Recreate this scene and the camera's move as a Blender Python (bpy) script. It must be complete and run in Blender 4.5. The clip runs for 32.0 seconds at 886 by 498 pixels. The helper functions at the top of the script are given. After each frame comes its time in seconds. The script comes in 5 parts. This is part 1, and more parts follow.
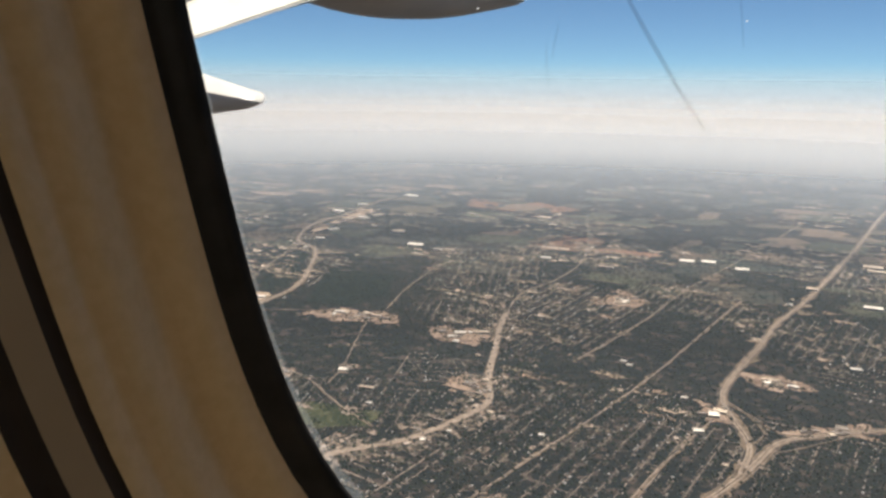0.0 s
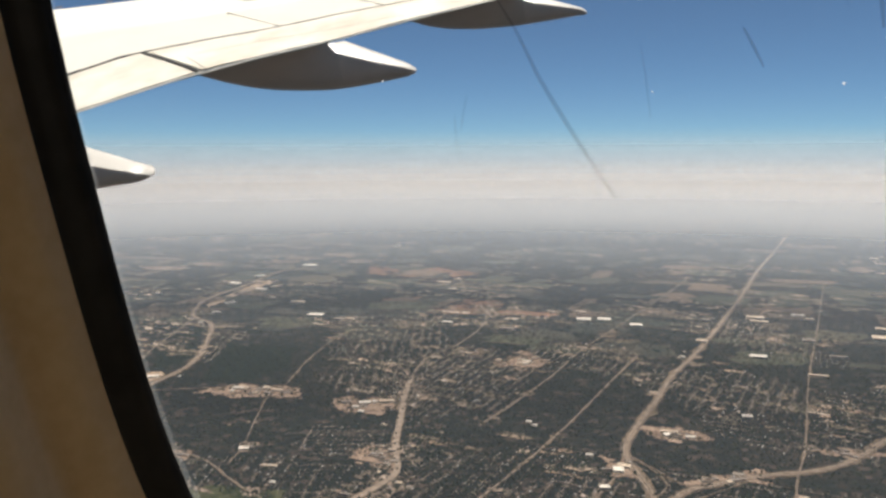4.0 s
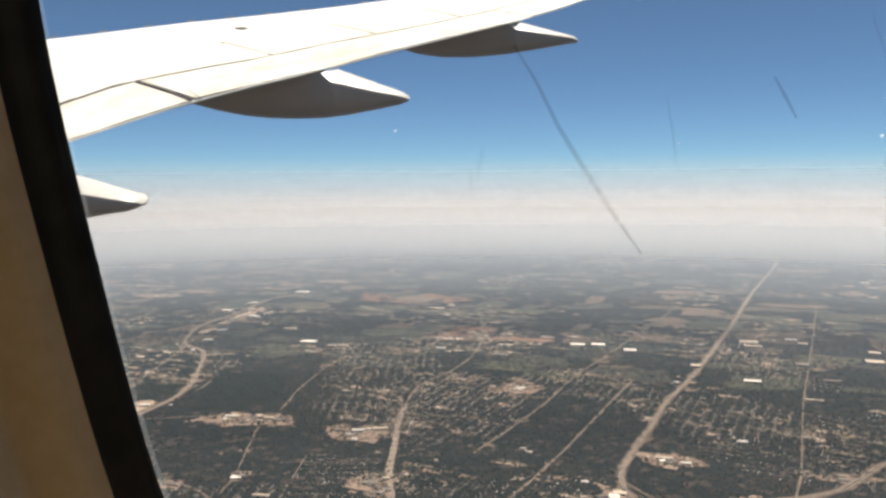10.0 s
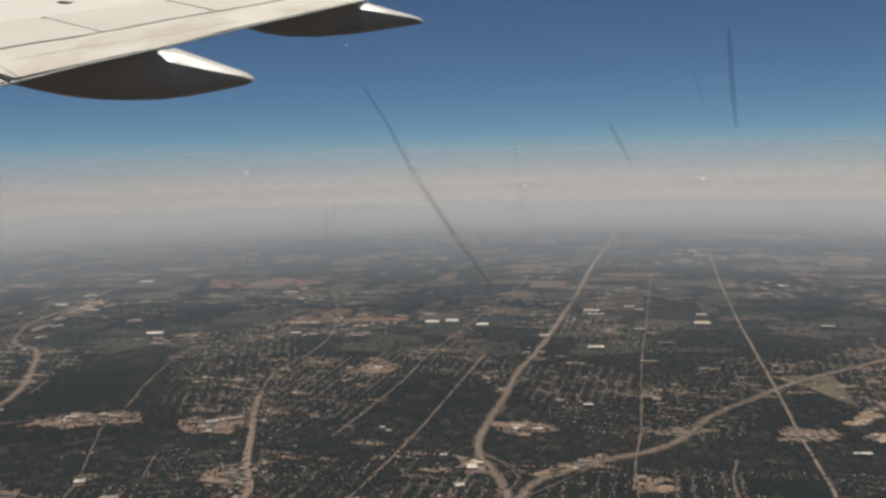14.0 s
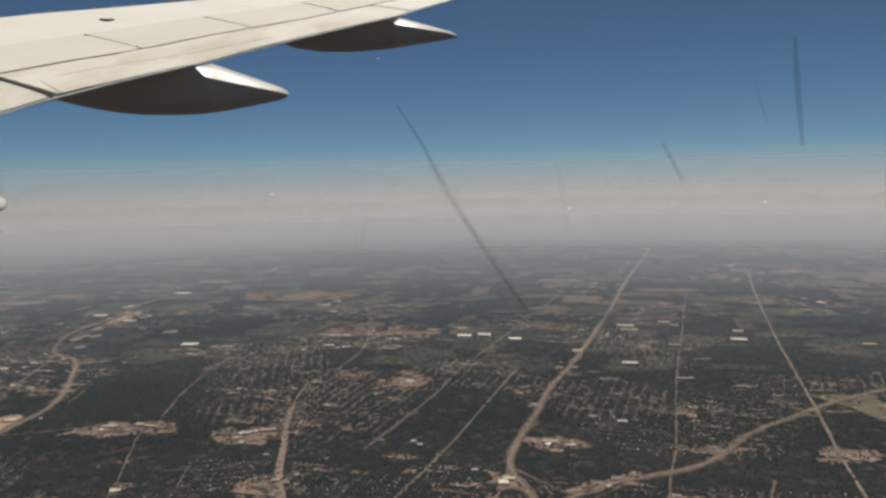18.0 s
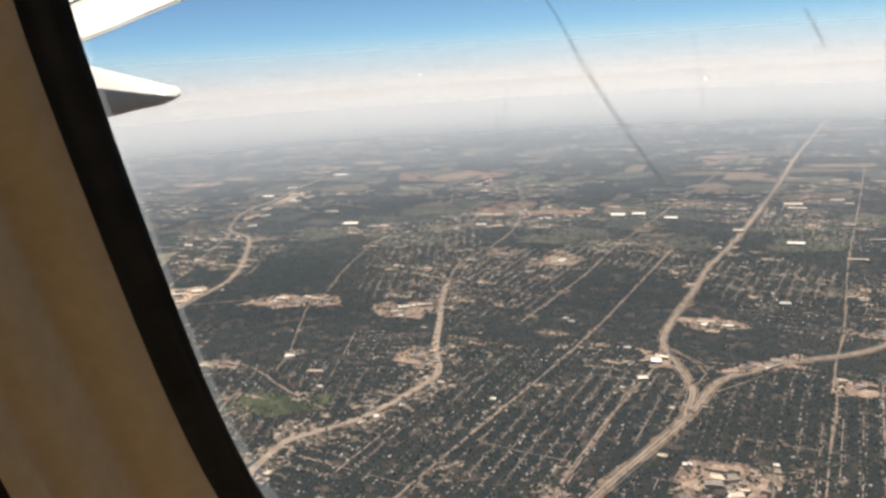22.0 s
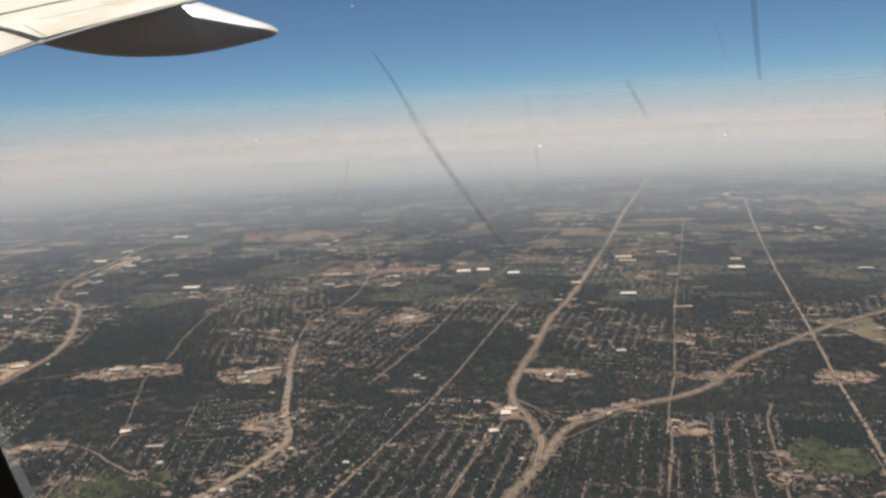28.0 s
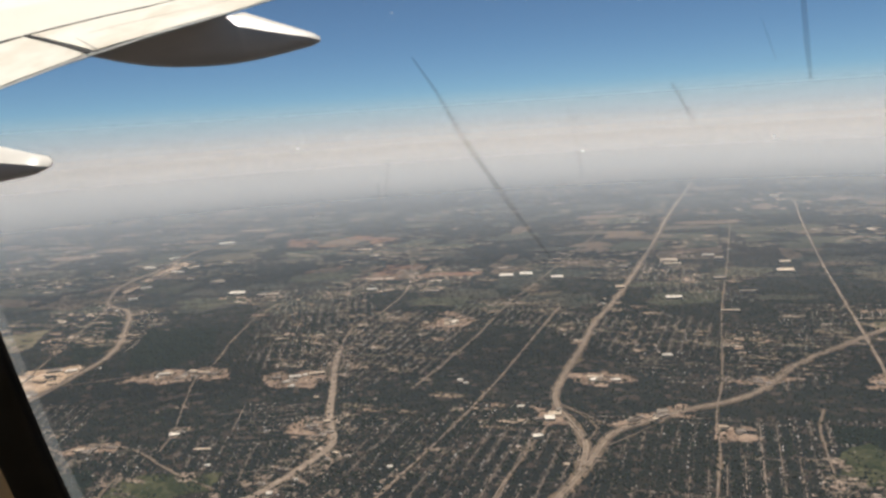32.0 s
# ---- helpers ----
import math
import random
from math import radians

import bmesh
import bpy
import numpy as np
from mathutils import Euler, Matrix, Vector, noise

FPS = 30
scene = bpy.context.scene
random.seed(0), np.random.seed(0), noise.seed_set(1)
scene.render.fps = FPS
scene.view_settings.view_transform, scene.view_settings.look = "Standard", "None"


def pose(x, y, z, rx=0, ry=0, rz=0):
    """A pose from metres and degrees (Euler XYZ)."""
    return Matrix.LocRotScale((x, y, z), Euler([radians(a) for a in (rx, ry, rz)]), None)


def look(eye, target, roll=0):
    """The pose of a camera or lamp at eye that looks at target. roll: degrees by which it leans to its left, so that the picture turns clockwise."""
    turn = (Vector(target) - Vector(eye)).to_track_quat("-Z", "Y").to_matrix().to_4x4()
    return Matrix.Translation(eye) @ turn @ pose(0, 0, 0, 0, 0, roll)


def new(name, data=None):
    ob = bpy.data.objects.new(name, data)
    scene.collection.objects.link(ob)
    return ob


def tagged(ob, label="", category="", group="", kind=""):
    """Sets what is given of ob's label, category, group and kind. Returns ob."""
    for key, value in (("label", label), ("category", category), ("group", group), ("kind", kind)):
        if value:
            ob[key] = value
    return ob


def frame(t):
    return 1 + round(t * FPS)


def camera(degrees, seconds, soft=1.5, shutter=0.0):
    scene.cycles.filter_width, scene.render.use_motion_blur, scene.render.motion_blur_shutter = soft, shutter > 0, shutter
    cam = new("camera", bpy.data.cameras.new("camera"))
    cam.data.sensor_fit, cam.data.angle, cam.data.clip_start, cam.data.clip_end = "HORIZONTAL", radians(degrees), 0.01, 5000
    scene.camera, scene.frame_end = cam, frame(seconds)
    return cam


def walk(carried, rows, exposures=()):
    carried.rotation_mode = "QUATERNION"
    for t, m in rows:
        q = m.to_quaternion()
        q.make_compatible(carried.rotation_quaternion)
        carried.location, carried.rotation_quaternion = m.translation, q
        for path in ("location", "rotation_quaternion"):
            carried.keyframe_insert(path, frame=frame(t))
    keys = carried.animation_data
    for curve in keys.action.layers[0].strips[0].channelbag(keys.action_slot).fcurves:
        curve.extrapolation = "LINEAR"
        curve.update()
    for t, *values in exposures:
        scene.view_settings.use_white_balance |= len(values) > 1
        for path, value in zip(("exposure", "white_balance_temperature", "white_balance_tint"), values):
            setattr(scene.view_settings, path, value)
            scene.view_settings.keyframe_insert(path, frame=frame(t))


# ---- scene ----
# The camera is held at a cabin window behind the wing. Aircraft about true size, its outlines shaped to fit the
# camera's view; the land below stands at 1:29.
cam = camera(58.65, 32.0, soft=2.8)
PATH = [
    (0.0, 0.0010, -0.0196, 66.6401, 78.18, -0.75, 26.21),
    (0.5, 0.0001, -0.0187, 66.6403, 78.22, -0.19, 26.09),
    (1.0, -0.0008, -0.0177, 66.6404, 79.36, 1.77, 25.87),
    (1.5, -0.0017, -0.0167, 66.6406, 81.11, 0.77, 23.85),
    (2.0, -0.0025, -0.0157, 66.6407, 81.54, 0.80, 23.39),
    (2.5, -0.0034, -0.0147, 66.6409, 84.49, 0.21, 19.34),
    (3.0, -0.0043, -0.0137, 66.6410, 84.63, 0.09, 18.66),
    (3.5, -0.0052, -0.0127, 66.6412, 83.48, 0.20, 18.56),
    (5.5, -0.0088, -0.0087, 66.6418, 82.83, 0.86, 20.05),
    (6.0, -0.0097, -0.0077, 66.6420, 83.30, 1.08, 20.38),
    (6.5, -0.0106, -0.0067, 66.6421, 83.07, 1.16, 20.32),
    (7.0, -0.0114, -0.0057, 66.6423, 83.58, 1.02, 20.31),
    (7.5, -0.0123, -0.0047, 66.6424, 84.57, 0.94, 19.49),
    (8.0, -0.0132, -0.0037, 66.6426, 85.19, 0.51, 18.00),
    (8.5, -0.0141, -0.0028, 66.6427, 85.61, 0.46, 18.13),
    (9.0, -0.0150, -0.0018, 66.6429, 85.30, 0.47, 18.15),
    (9.5, -0.0149, -0.0026, 66.6454, 84.83, 0.40, 18.09),
    (10.0, -0.0148, -0.0034, 66.6480, 84.94, 0.49, 18.20),
    (10.5, -0.0146, -0.0043, 66.6505, 84.84, 0.33, 17.69),
    (11.0, -0.0145, -0.0051, 66.6531, 85.16, 0.56, 17.09),
    (11.5, -0.0144, -0.0059, 66.6556, 85.55, 0.36, 16.78),
    (12.0, -0.0143, -0.0068, 66.6582, 86.22, 0.44, 16.49),
    (12.5, -0.0142, -0.0076, 66.6607, 87.88, 0.29, 14.61),
    (13.0, -0.0141, -0.0084, 66.6633, 89.56, -0.20, 9.50),
    (13.5, -0.0146, -0.0067, 66.6631, 86.46, 0.63, 7.15),
    (14.0, -0.0152, -0.0049, 66.6629, 83.35, 1.34, 7.40),
    (14.5, -0.0158, -0.0031, 66.6627, 84.18, 1.74, 8.16),
    (15.0, -0.0164, -0.0013, 66.6625, 84.05, 1.27, 9.30),
    (15.5, -0.0170, 0.0005, 66.6623, 84.25, 1.57, 10.05),
    (17.5, -0.0178, 0.0069, 66.6640, 79.84, 1.97, 9.45),
    (18.0, -0.0180, 0.0085, 66.6645, 84.40, 1.30, 9.78),
    (18.5, -0.0182, 0.0101, 66.6649, 83.52, 2.42, 9.33),
    (19.0, -0.0185, 0.0117, 66.6653, 83.48, 2.53, 9.71),
    (19.5, -0.0173, 0.0088, 66.6653, 83.71, 2.02, 9.82),
    (20.0, -0.0161, 0.0058, 66.6652, 79.42, 2.42, 13.38),
    (20.5, -0.0150, 0.0029, 66.6651, 71.75, 1.78, 21.27),
    (21.0, -0.0138, -0.0000, 66.6651, 73.23, 2.30, 20.29),
    (21.5, -0.0127, -0.0029, 66.6650, 76.38, 3.71, 20.70),
    (22.0, -0.0115, -0.0059, 66.6649, 76.11, 3.56, 20.50),
    (22.5, -0.0116, -0.0054, 66.6650, 76.35, 4.00, 20.74),
    (23.0, -0.0116, -0.0050, 66.6651, 76.73, 4.13, 20.76),
    (23.5, -0.0116, -0.0045, 66.6652, 80.06, 3.57, 15.73),
    (24.0, -0.0116, -0.0041, 66.6653, 80.40, 3.77, 15.52),
    (24.5, -0.0116, -0.0037, 66.6654, 80.32, 3.51, 15.36),
    (25.0, -0.0117, -0.0032, 66.6654, 80.20, 3.50, 15.37),
    (25.5, -0.0117, -0.0028, 66.6655, 80.60, 3.67, 15.54),
    (27.5, -0.0118, -0.0010, 66.6659, 80.50, 2.34, 8.70),
    (28.0, -0.0118, -0.0006, 66.6660, 79.76, 2.89, 9.40),
    (28.5, -0.0118, -0.0002, 66.6660, 80.27, 3.14, 10.34),
    (29.0, -0.0118, 0.0003, 66.6661, 80.03, 3.27, 11.06),
    (29.5, -0.0118, 0.0007, 66.6662, 79.32, 3.22, 11.84),
    (30.0, -0.0119, 0.0011, 66.6663, 79.58, 3.43, 11.86),
    (30.5, -0.0119, 0.0011, 66.6663, 80.24, 3.42, 12.23),
    (31.0, -0.0119, 0.0011, 66.6663, 80.50, 3.67, 12.40),
    (31.5, -0.0119, 0.0011, 66.6663, 81.41, 3.62, 12.63),
    (32.0, -0.0119, 0.0011, 66.6663, 80.25, 3.81, 12.36),
]

walk(cam, [(t, pose(x, y, z, a, b, c)) for t, x, y, z, a, b, c in PATH],
     exposures=[(0.0, 0.65), (0.4, 0.8), (1.0, 1.0), (1.5, 0.95), (2.2, 0.78), (3.0, 0.35), (3.5, 0.35), (6.0, 0.40), (7.0, 0.4), (8.0, 0.25), (9.0, 0.3), (10.0, 0.55), (11.0, 0.4), (12.2, 0.15), (13.0, -0.22), (14.0, -0.32), (20.0, -0.36),
                (20.8, 0.65), (21.2, 0.8), (22.0, 0.74), (23.0, 0.72), (25.5, 0.48), (28.0, 0.15), (30.0, 0.2), (32.0, 0.25)])

EYE = 66.65
CRAFT = pose(0, 0, EYE, 7.74, -3.64, 2.19)     # attitude of the aircraft over the land

# ---- light ----
SUN_EL, SUN_AZ = 71.0, -8.0                  # azimuth: degrees to the left of +y
world = bpy.data.worlds.new("sky")
scene.world = world
world.use_nodes = True
wn = world.node_tree.nodes
sky = wn.new("ShaderNodeTexSky")
sky.sky_type = 'NISHITA'
sky.sun_disc = False
sky.sun_elevation = radians(SUN_EL)
sky.sun_rotation = radians(-SUN_AZ)
sky.altitude = 7000
sky.air_density, sky.dust_density, sky.ozone_density = 1.0, 0.1, 0.9
wn["Background"].inputs["Strength"].default_value = 0.058
tint = wn.new("ShaderNodeMix")
tint.data_type, tint.blend_type = 'RGBA', 'MULTIPLY'
tint.inputs[0].default_value = 1.0
tint.inputs[7].default_value = (0.72, 0.96, 1.04, 1)      # clear, cyan summer air
world.node_tree.links.new(sky.outputs[0], tint.inputs[6])
world.node_tree.links.new(tint.outputs[2], wn["Background"].inputs["Color"])
sun_data = bpy.data.lights.new("sun", 'SUN')
sun_data.energy, sun_data.angle, sun_data.color = 5.0, radians(0.5), (1.0, 0.95, 0.87)
sun = new("sun", sun_data)
sa, se = radians(SUN_AZ), radians(SUN_EL)
sun_dir = Vector((-math.sin(sa) * math.cos(se), math.cos(sa) * math.cos(se), math.sin(se)))
sun.matrix_world = look(sun_dir * 900 + Vector((0, 0, EYE)), (0, 0, EYE))


# ---- materials ----
def mat(name, rough=0.8, metal=0.0, spec=0.3):
    m = bpy.data.materials.new(name)
    m.use_nodes = True
    b = m.node_tree.nodes["Principled BSDF"]
    b.inputs["Roughness"].default_value = rough
    b.inputs["Metallic"].default_value = metal
    b.inputs["Specular IOR Level"].default_value = spec
    return m, m.node_tree, b


def nz(nt, scale, detail=4.0, rough=0.55, coords="Object", stretch=None):
    tc = nt.nodes.new("ShaderNodeTexCoord")
    n = nt.nodes.new("ShaderNodeTexNoise")
    n.inputs["Scale"].default_value = scale
    n.inputs["Detail"].default_value = detail
    n.inputs["Roughness"].default_value = rough
    if stretch:
        mp = nt.nodes.new("ShaderNodeMapping")
        mp.inputs["Scale"].default_value = stretch
        nt.links.new(tc.outputs[coords], mp.inputs["Vector"])
        nt.links.new(mp.outputs[0], n.inputs["Vector"])
    else:
        nt.links.new(tc.outputs[coords], n.inputs["Vector"])
    return n.outputs["Fac"]


def ramp(nt, fac, stops):
    r = nt.nodes.new("ShaderNodeValToRGB")
    r.color_ramp.elements[0].position, r.color_ramp.elements[0].color = stops[0][0], (*stops[0][1], 1)
    r.color_ramp.elements[1].position, r.color_ramp.elements[1].color = stops[-1][0], (*stops[-1][1], 1)
    for p, c in stops[1:-1]:
        r.color_ramp.elements.new(p).color = (*c, 1)
    nt.links.new(fac, r.inputs[0])
    return r.outputs[0]


def mix(nt, fac, a, b, mode='MIX'):
    m = nt.nodes.new("ShaderNodeMix")
    m.data_type, m.blend_type = 'RGBA', mode
    for sock, v in ((m.inputs[0], fac), (m.inputs[6], a), (m.inputs[7], b)):
        if isinstance(v, (int, float)):
            sock.default_value = v
        elif isinstance(v, tuple):
            sock.default_value = (*v, 1)
        else:
            nt.links.new(v, sock)
    return m.outputs[2]


def bump(nt, b, height, strength, dist=0.01):
    n = nt.nodes.new("ShaderNodeBump")
    n.inputs["Strength"].default_value, n.inputs["Distance"].default_value = strength, dist
    nt.links.new(height, n.inputs["Height"])
    nt.links.new(n.outputs[0], b.inputs["Normal"])


def simple(name, lo, hi, scale, rough=0.8, metal=0.0, spec=0.3, fine=0.0, bumped=0.0):
    """Two tones over a broad noise, with a finer grain on top."""
    m, nt, b = mat(name, rough, metal, spec)
    col = ramp(nt, nz(nt, scale), [(0.3, lo), (0.7, hi)])
    if fine:
        col = mix(nt, 0.35, col, ramp(nt, nz(nt, fine, 3.0), [(0.35, lo), (0.65, hi)]))
    nt.links.new(col, b.inputs["Base Color"])
    if bumped:
        bump(nt, b, nz(nt, fine or scale * 8), bumped)
    return m


def island(name, stops, rough=0.85, scale=0.0):
    """One tone for each separate piece of a joined mesh."""
    m, nt, b = mat(name, rough)
    g = nt.nodes.new("ShaderNodeNewGeometry")
    col = ramp(nt, g.outputs["Random Per Island"], stops)
    if scale:
        col = mix(nt, 0.3, col, ramp(nt, nz(nt, scale), [(0.3, stops[0][1]), (0.7, stops[-1][1])]))
    nt.links.new(col, b.inputs["Base Color"])
    return m


def cells(nt, scale, stops):
    """Square-ish plots of random tone."""
    tc = nt.nodes.new("ShaderNodeTexCoord")
    v = nt.nodes.new("ShaderNodeTexVoronoi")
    v.distance = 'CHEBYCHEV'
    v.inputs["Scale"].default_value = scale
    nt.links.new(tc.outputs["Object"], v.inputs["Vector"])
    sp = nt.nodes.new("ShaderNodeSeparateColor")
    nt.links.new(v.outputs["Color"], sp.inputs[0])
    return ramp(nt, sp.outputs[0], stops)


def plots(name, dark, mid_, pale, s1, s2):
    """Paved or bare land broken into plots, with stains over it."""
    m, nt, b = mat(name, 0.95, 0, 0.1)
    c1 = cells(nt, s1, [(0.0, dark), (0.5, mid_), (1.0, pale)])
    c2 = cells(nt, s2, [(0.0, dark), (0.6, mid_), (1.0, pale)])
    n1 = ramp(nt, nz(nt, s1 * 0.5), [(0.35, dark), (0.65, mid_)])
    nt.links.new(mix(nt, 0.35, mix(nt, 0.5, c1, c2), n1), b.inputs["Base Color"])
    return m


# land: woods and dry grass at several scales, with the speckle of far roofs
M_LAND, nt, b = mat("land", 0.95, 0, 0.1)
big = ramp(nt, nz(nt, 0.012, 5.0, 0.6), [(0.40, (0.006, 0.010, 0.013)), (0.53, (0.012, 0.018, 0.018)), (0.62, (0.034, 0.027, 0.020)), (0.74, (0.090, 0.058, 0.040))])
midc = ramp(nt, nz(nt, 0.16, 4.0, 0.6), [(0.42, (0.006, 0.010, 0.013)), (0.58, (0.018, 0.022, 0.020)), (0.70, (0.105, 0.064, 0.044))])
fin = ramp(nt, nz(nt, 1.6, 3.0, 0.7), [(0.42, (0.005, 0.009, 0.012)), (0.62, (0.022, 0.024, 0.023)), (0.74, (0.125, 0.088, 0.070))])
plot = cells(nt, 0.55, [(0.0, (0.006, 0.010, 0.012)), (0.7, (0.014, 0.017, 0.017)), (0.88, (0.050, 0.036, 0.028)), (1.0, (0.165, 0.112, 0.086))])
broad = ramp(nt, nz(nt, 0.004, 6.0, 0.65), [(0.40, (0.006, 0.010, 0.014)), (0.53, (0.016, 0.020, 0.019)), (0.66, (0.100, 0.060, 0.042))])
nt.links.new(mix(nt, 0.3, mix(nt, 0.3, mix(nt, 0.4, mix(nt, 0.5, big, midc), broad), fin), plot), b.inputs["Base Color"])

M_WOOD = simple("woodland", (0.005, 0.010, 0.012), (0.012, 0.019, 0.016), 0.25, 0.95, 0, 0.1, 2.5)
M_GRASS = plots("mown_grass", (0.012, 0.019, 0.013), (0.038, 0.044, 0.024), (0.110, 0.098, 0.055), 0.35, 1.1)
M_BARE = plots("bare_soil", (0.20, 0.132, 0.085), (0.37, 0.262, 0.180), (0.54, 0.415, 0.305), 0.16, 0.6)
M_LOT = plots("parking_paving", (0.056, 0.042, 0.035), (0.205, 0.138, 0.098), (0.46, 0.330, 0.245), 0.5, 1.5)
M_MARSH = plots("reedy_marsh", (0.030, 0.032, 0.018), (0.060, 0.062, 0.034), (0.105, 0.096, 0.055), 0.12, 0.5)
M_RED = plots("red_field", (0.095, 0.052, 0.036), (0.160, 0.088, 0.060), (0.235, 0.135, 0.092), 0.03, 0.12)
M_TAN = plots("dry_field", (0.068, 0.064, 0.038), (0.128, 0.105, 0.068), (0.195, 0.158, 0.105), 0.06, 0.3)
M_WATER = simple("lake_water", (0.010, 0.016, 0.020), (0.018, 0.024, 0.026), 0.02, 0.25, 0, 0.5)
M_RIVER = simple("silty_water", (0.12, 0.13, 0.09), (0.19, 0.18, 0.13), 0.05, 0.4, 0, 0.4)
M_CONC = simple("road_concrete", (0.105, 0.078, 0.060), (0.31, 0.235, 0.178), 0.45, 0.9, 0, 0.2, 2.6)
M_VERGE = simple("dry_verge", (0.016, 0.020, 0.014), (0.200, 0.138, 0.095), 0.3, 0.95, 0, 0.1, 1.5)
M_STREET = simple("street_paving", (0.030, 0.027, 0.024), (0.30, 0.222, 0.172), 0.7, 0.9, 0, 0.2, 2.0)
M_HOUSE = island("house_roofs", [(0.0, (0.028, 0.027, 0.027)), (0.40, (0.066, 0.058, 0.050)), (0.72, (0.160, 0.130, 0.108)), (0.92, (0.32, 0.265, 0.22)), (1.0, (0.55, 0.51, 0.47))])
M_TREE = island("tree_crowns", [(0.0, (0.005, 0.010, 0.011)), (0.6, (0.011, 0.020, 0.016)), (1.0, (0.026, 0.038, 0.024))])
def broken(name, stops, dark, s1, s2):
    """Bare or paved plots, each of its own tone, broken up by scrub and shade trees."""
    m, nt, b = mat(name, 0.95, 0, 0.1)
    g = nt.nodes.new("ShaderNodeNewGeometry")
    col = ramp(nt, g.outputs["Random Per Island"], stops)
    col = mix(nt, 0.35, col, ramp(nt, nz(nt, s2, 3.0), [(0.35, stops[1][1]), (0.65, stops[-1][1])]))
    f1 = ramp(nt, nz(nt, s1, 6.0, 0.7), [(0.44, (0, 0, 0)), (0.56, (1, 1, 1))])
    nt.links.new(mix(nt, f1, dark, col), b.inputs["Base Color"])
    return m


M_PATCH = broken("pale_plots", [(0.0, (0.030, 0.030, 0.022)), (0.25, (0.085, 0.062, 0.044)), (0.5, (0.175, 0.122, 0.090)), (0.75, (0.140, 0.088, 0.066)), (0.92, (0.29, 0.208, 0.156)), (1.0, (0.46, 0.365, 0.30))], (0.012, 0.016, 0.014), 0.7, 2.2)
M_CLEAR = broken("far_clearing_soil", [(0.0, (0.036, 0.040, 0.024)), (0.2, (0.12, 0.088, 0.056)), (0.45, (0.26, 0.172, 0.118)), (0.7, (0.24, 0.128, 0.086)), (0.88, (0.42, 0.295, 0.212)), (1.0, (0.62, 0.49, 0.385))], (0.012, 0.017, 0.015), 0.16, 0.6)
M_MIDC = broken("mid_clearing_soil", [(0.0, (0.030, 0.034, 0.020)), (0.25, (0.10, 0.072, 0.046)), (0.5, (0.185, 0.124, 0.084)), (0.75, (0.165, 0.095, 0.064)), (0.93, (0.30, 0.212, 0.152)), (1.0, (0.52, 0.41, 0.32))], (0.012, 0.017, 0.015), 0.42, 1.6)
M_FIELD = island("muted_fields", [(0.0, (0.006, 0.013, 0.013)), (0.40, (0.009, 0.020, 0.016)), (0.62, (0.028, 0.038, 0.021)), (0.84, (0.085, 0.056, 0.038)), (1.0, (0.150, 0.098, 0.066))], 0.95, 0.08)
M_WHITE = simple("white_roofing", (0.56, 0.49, 0.40), (0.74, 0.66, 0.55), 0.5, 0.7, 0, 0.3, 3.0)
M_CREAM = simple("cream_roofing", (0.40, 0.305, 0.215), (0.58, 0.46, 0.335), 0.5, 0.8, 0, 0.3, 3.0)
M_GREYR = simple("grey_roofing", (0.135, 0.108, 0.086), (0.25, 0.20, 0.16), 0.5, 0.85, 0, 0.3, 3.0)
M_WALL = simple("block_wall", (0.34, 0.30, 0.25), (0.46, 0.42, 0.36), 0.8, 0.9)
M_UNIT = simple("roof_unit_metal", (0.35, 0.35, 0.35), (0.5, 0.5, 0.5), 2.0, 0.5, 0.6)

# aircraft
M_WING, nt, b = mat("wing_paint", 0.62, 0.0, 0.25)
col = ramp(nt, nz(nt, 0.9, 5.0, 0.6, stretch=(0.5, 1.6, 1.0)), [(0.25, (0.76, 0.71, 0.61)), (0.6, (0.86, 0.815, 0.72))])
col = mix(nt, 0.25, col, ramp(nt, nz(nt, 14.0, 4.0), [(0.35, (0.70, 0.65, 0.55)), (0.65, (0.86, 0.82, 0.73))]))
nt.links.new(col, b.inputs["Base Color"])
bump(nt, b, nz(nt, 6.0), 0.05, 0.01)
M_SPOIL = simple("rear_panel_paint", (0.68, 0.63, 0.53), (0.78, 0.73, 0.63), 1.2, 0.6, 0.0, 0.25, 12.0)
def flap_paint(name, stain, worn, stretch):
    """Cream paint, browned by exhaust and fluid in streaks."""
    m, nt, b = mat(name, 0.65, 0.0, 0.25)
    col = ramp(nt, nz(nt, 0.9, 3.0, 0.6, stretch=stretch), [(0.34, stain), (0.48, worn), (0.63, (0.80, 0.75, 0.65))])
    nt.links.new(mix(nt, 0.25, col, ramp(nt, nz(nt, 18.0, 4.0), [(0.35, (0.64, 0.58, 0.48)), (0.65, (0.82, 0.77, 0.68))])), b.inputs["Base Color"])
    return m


M_FLAP = flap_paint("outboard_flap_paint", (0.58, 0.49, 0.37), (0.70, 0.63, 0.52), (2.2, 0.8, 1.0))
M_STAIN = flap_paint("stained_flap_paint", (0.34, 0.25, 0.16), (0.62, 0.54, 0.42), (1.6, 0.9, 1.0))
# fairing top lighter than its sides: sun and shade put into the colours
M_FAIR, nt, b = mat("fairing_shaded_side", 0.38, 0.0, 0.45)
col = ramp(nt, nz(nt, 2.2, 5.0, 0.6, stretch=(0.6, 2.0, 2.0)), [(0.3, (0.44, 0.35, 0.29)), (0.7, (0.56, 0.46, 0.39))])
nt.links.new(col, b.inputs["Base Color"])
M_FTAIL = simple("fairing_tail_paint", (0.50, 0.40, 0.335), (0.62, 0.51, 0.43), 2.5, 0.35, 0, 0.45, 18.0)
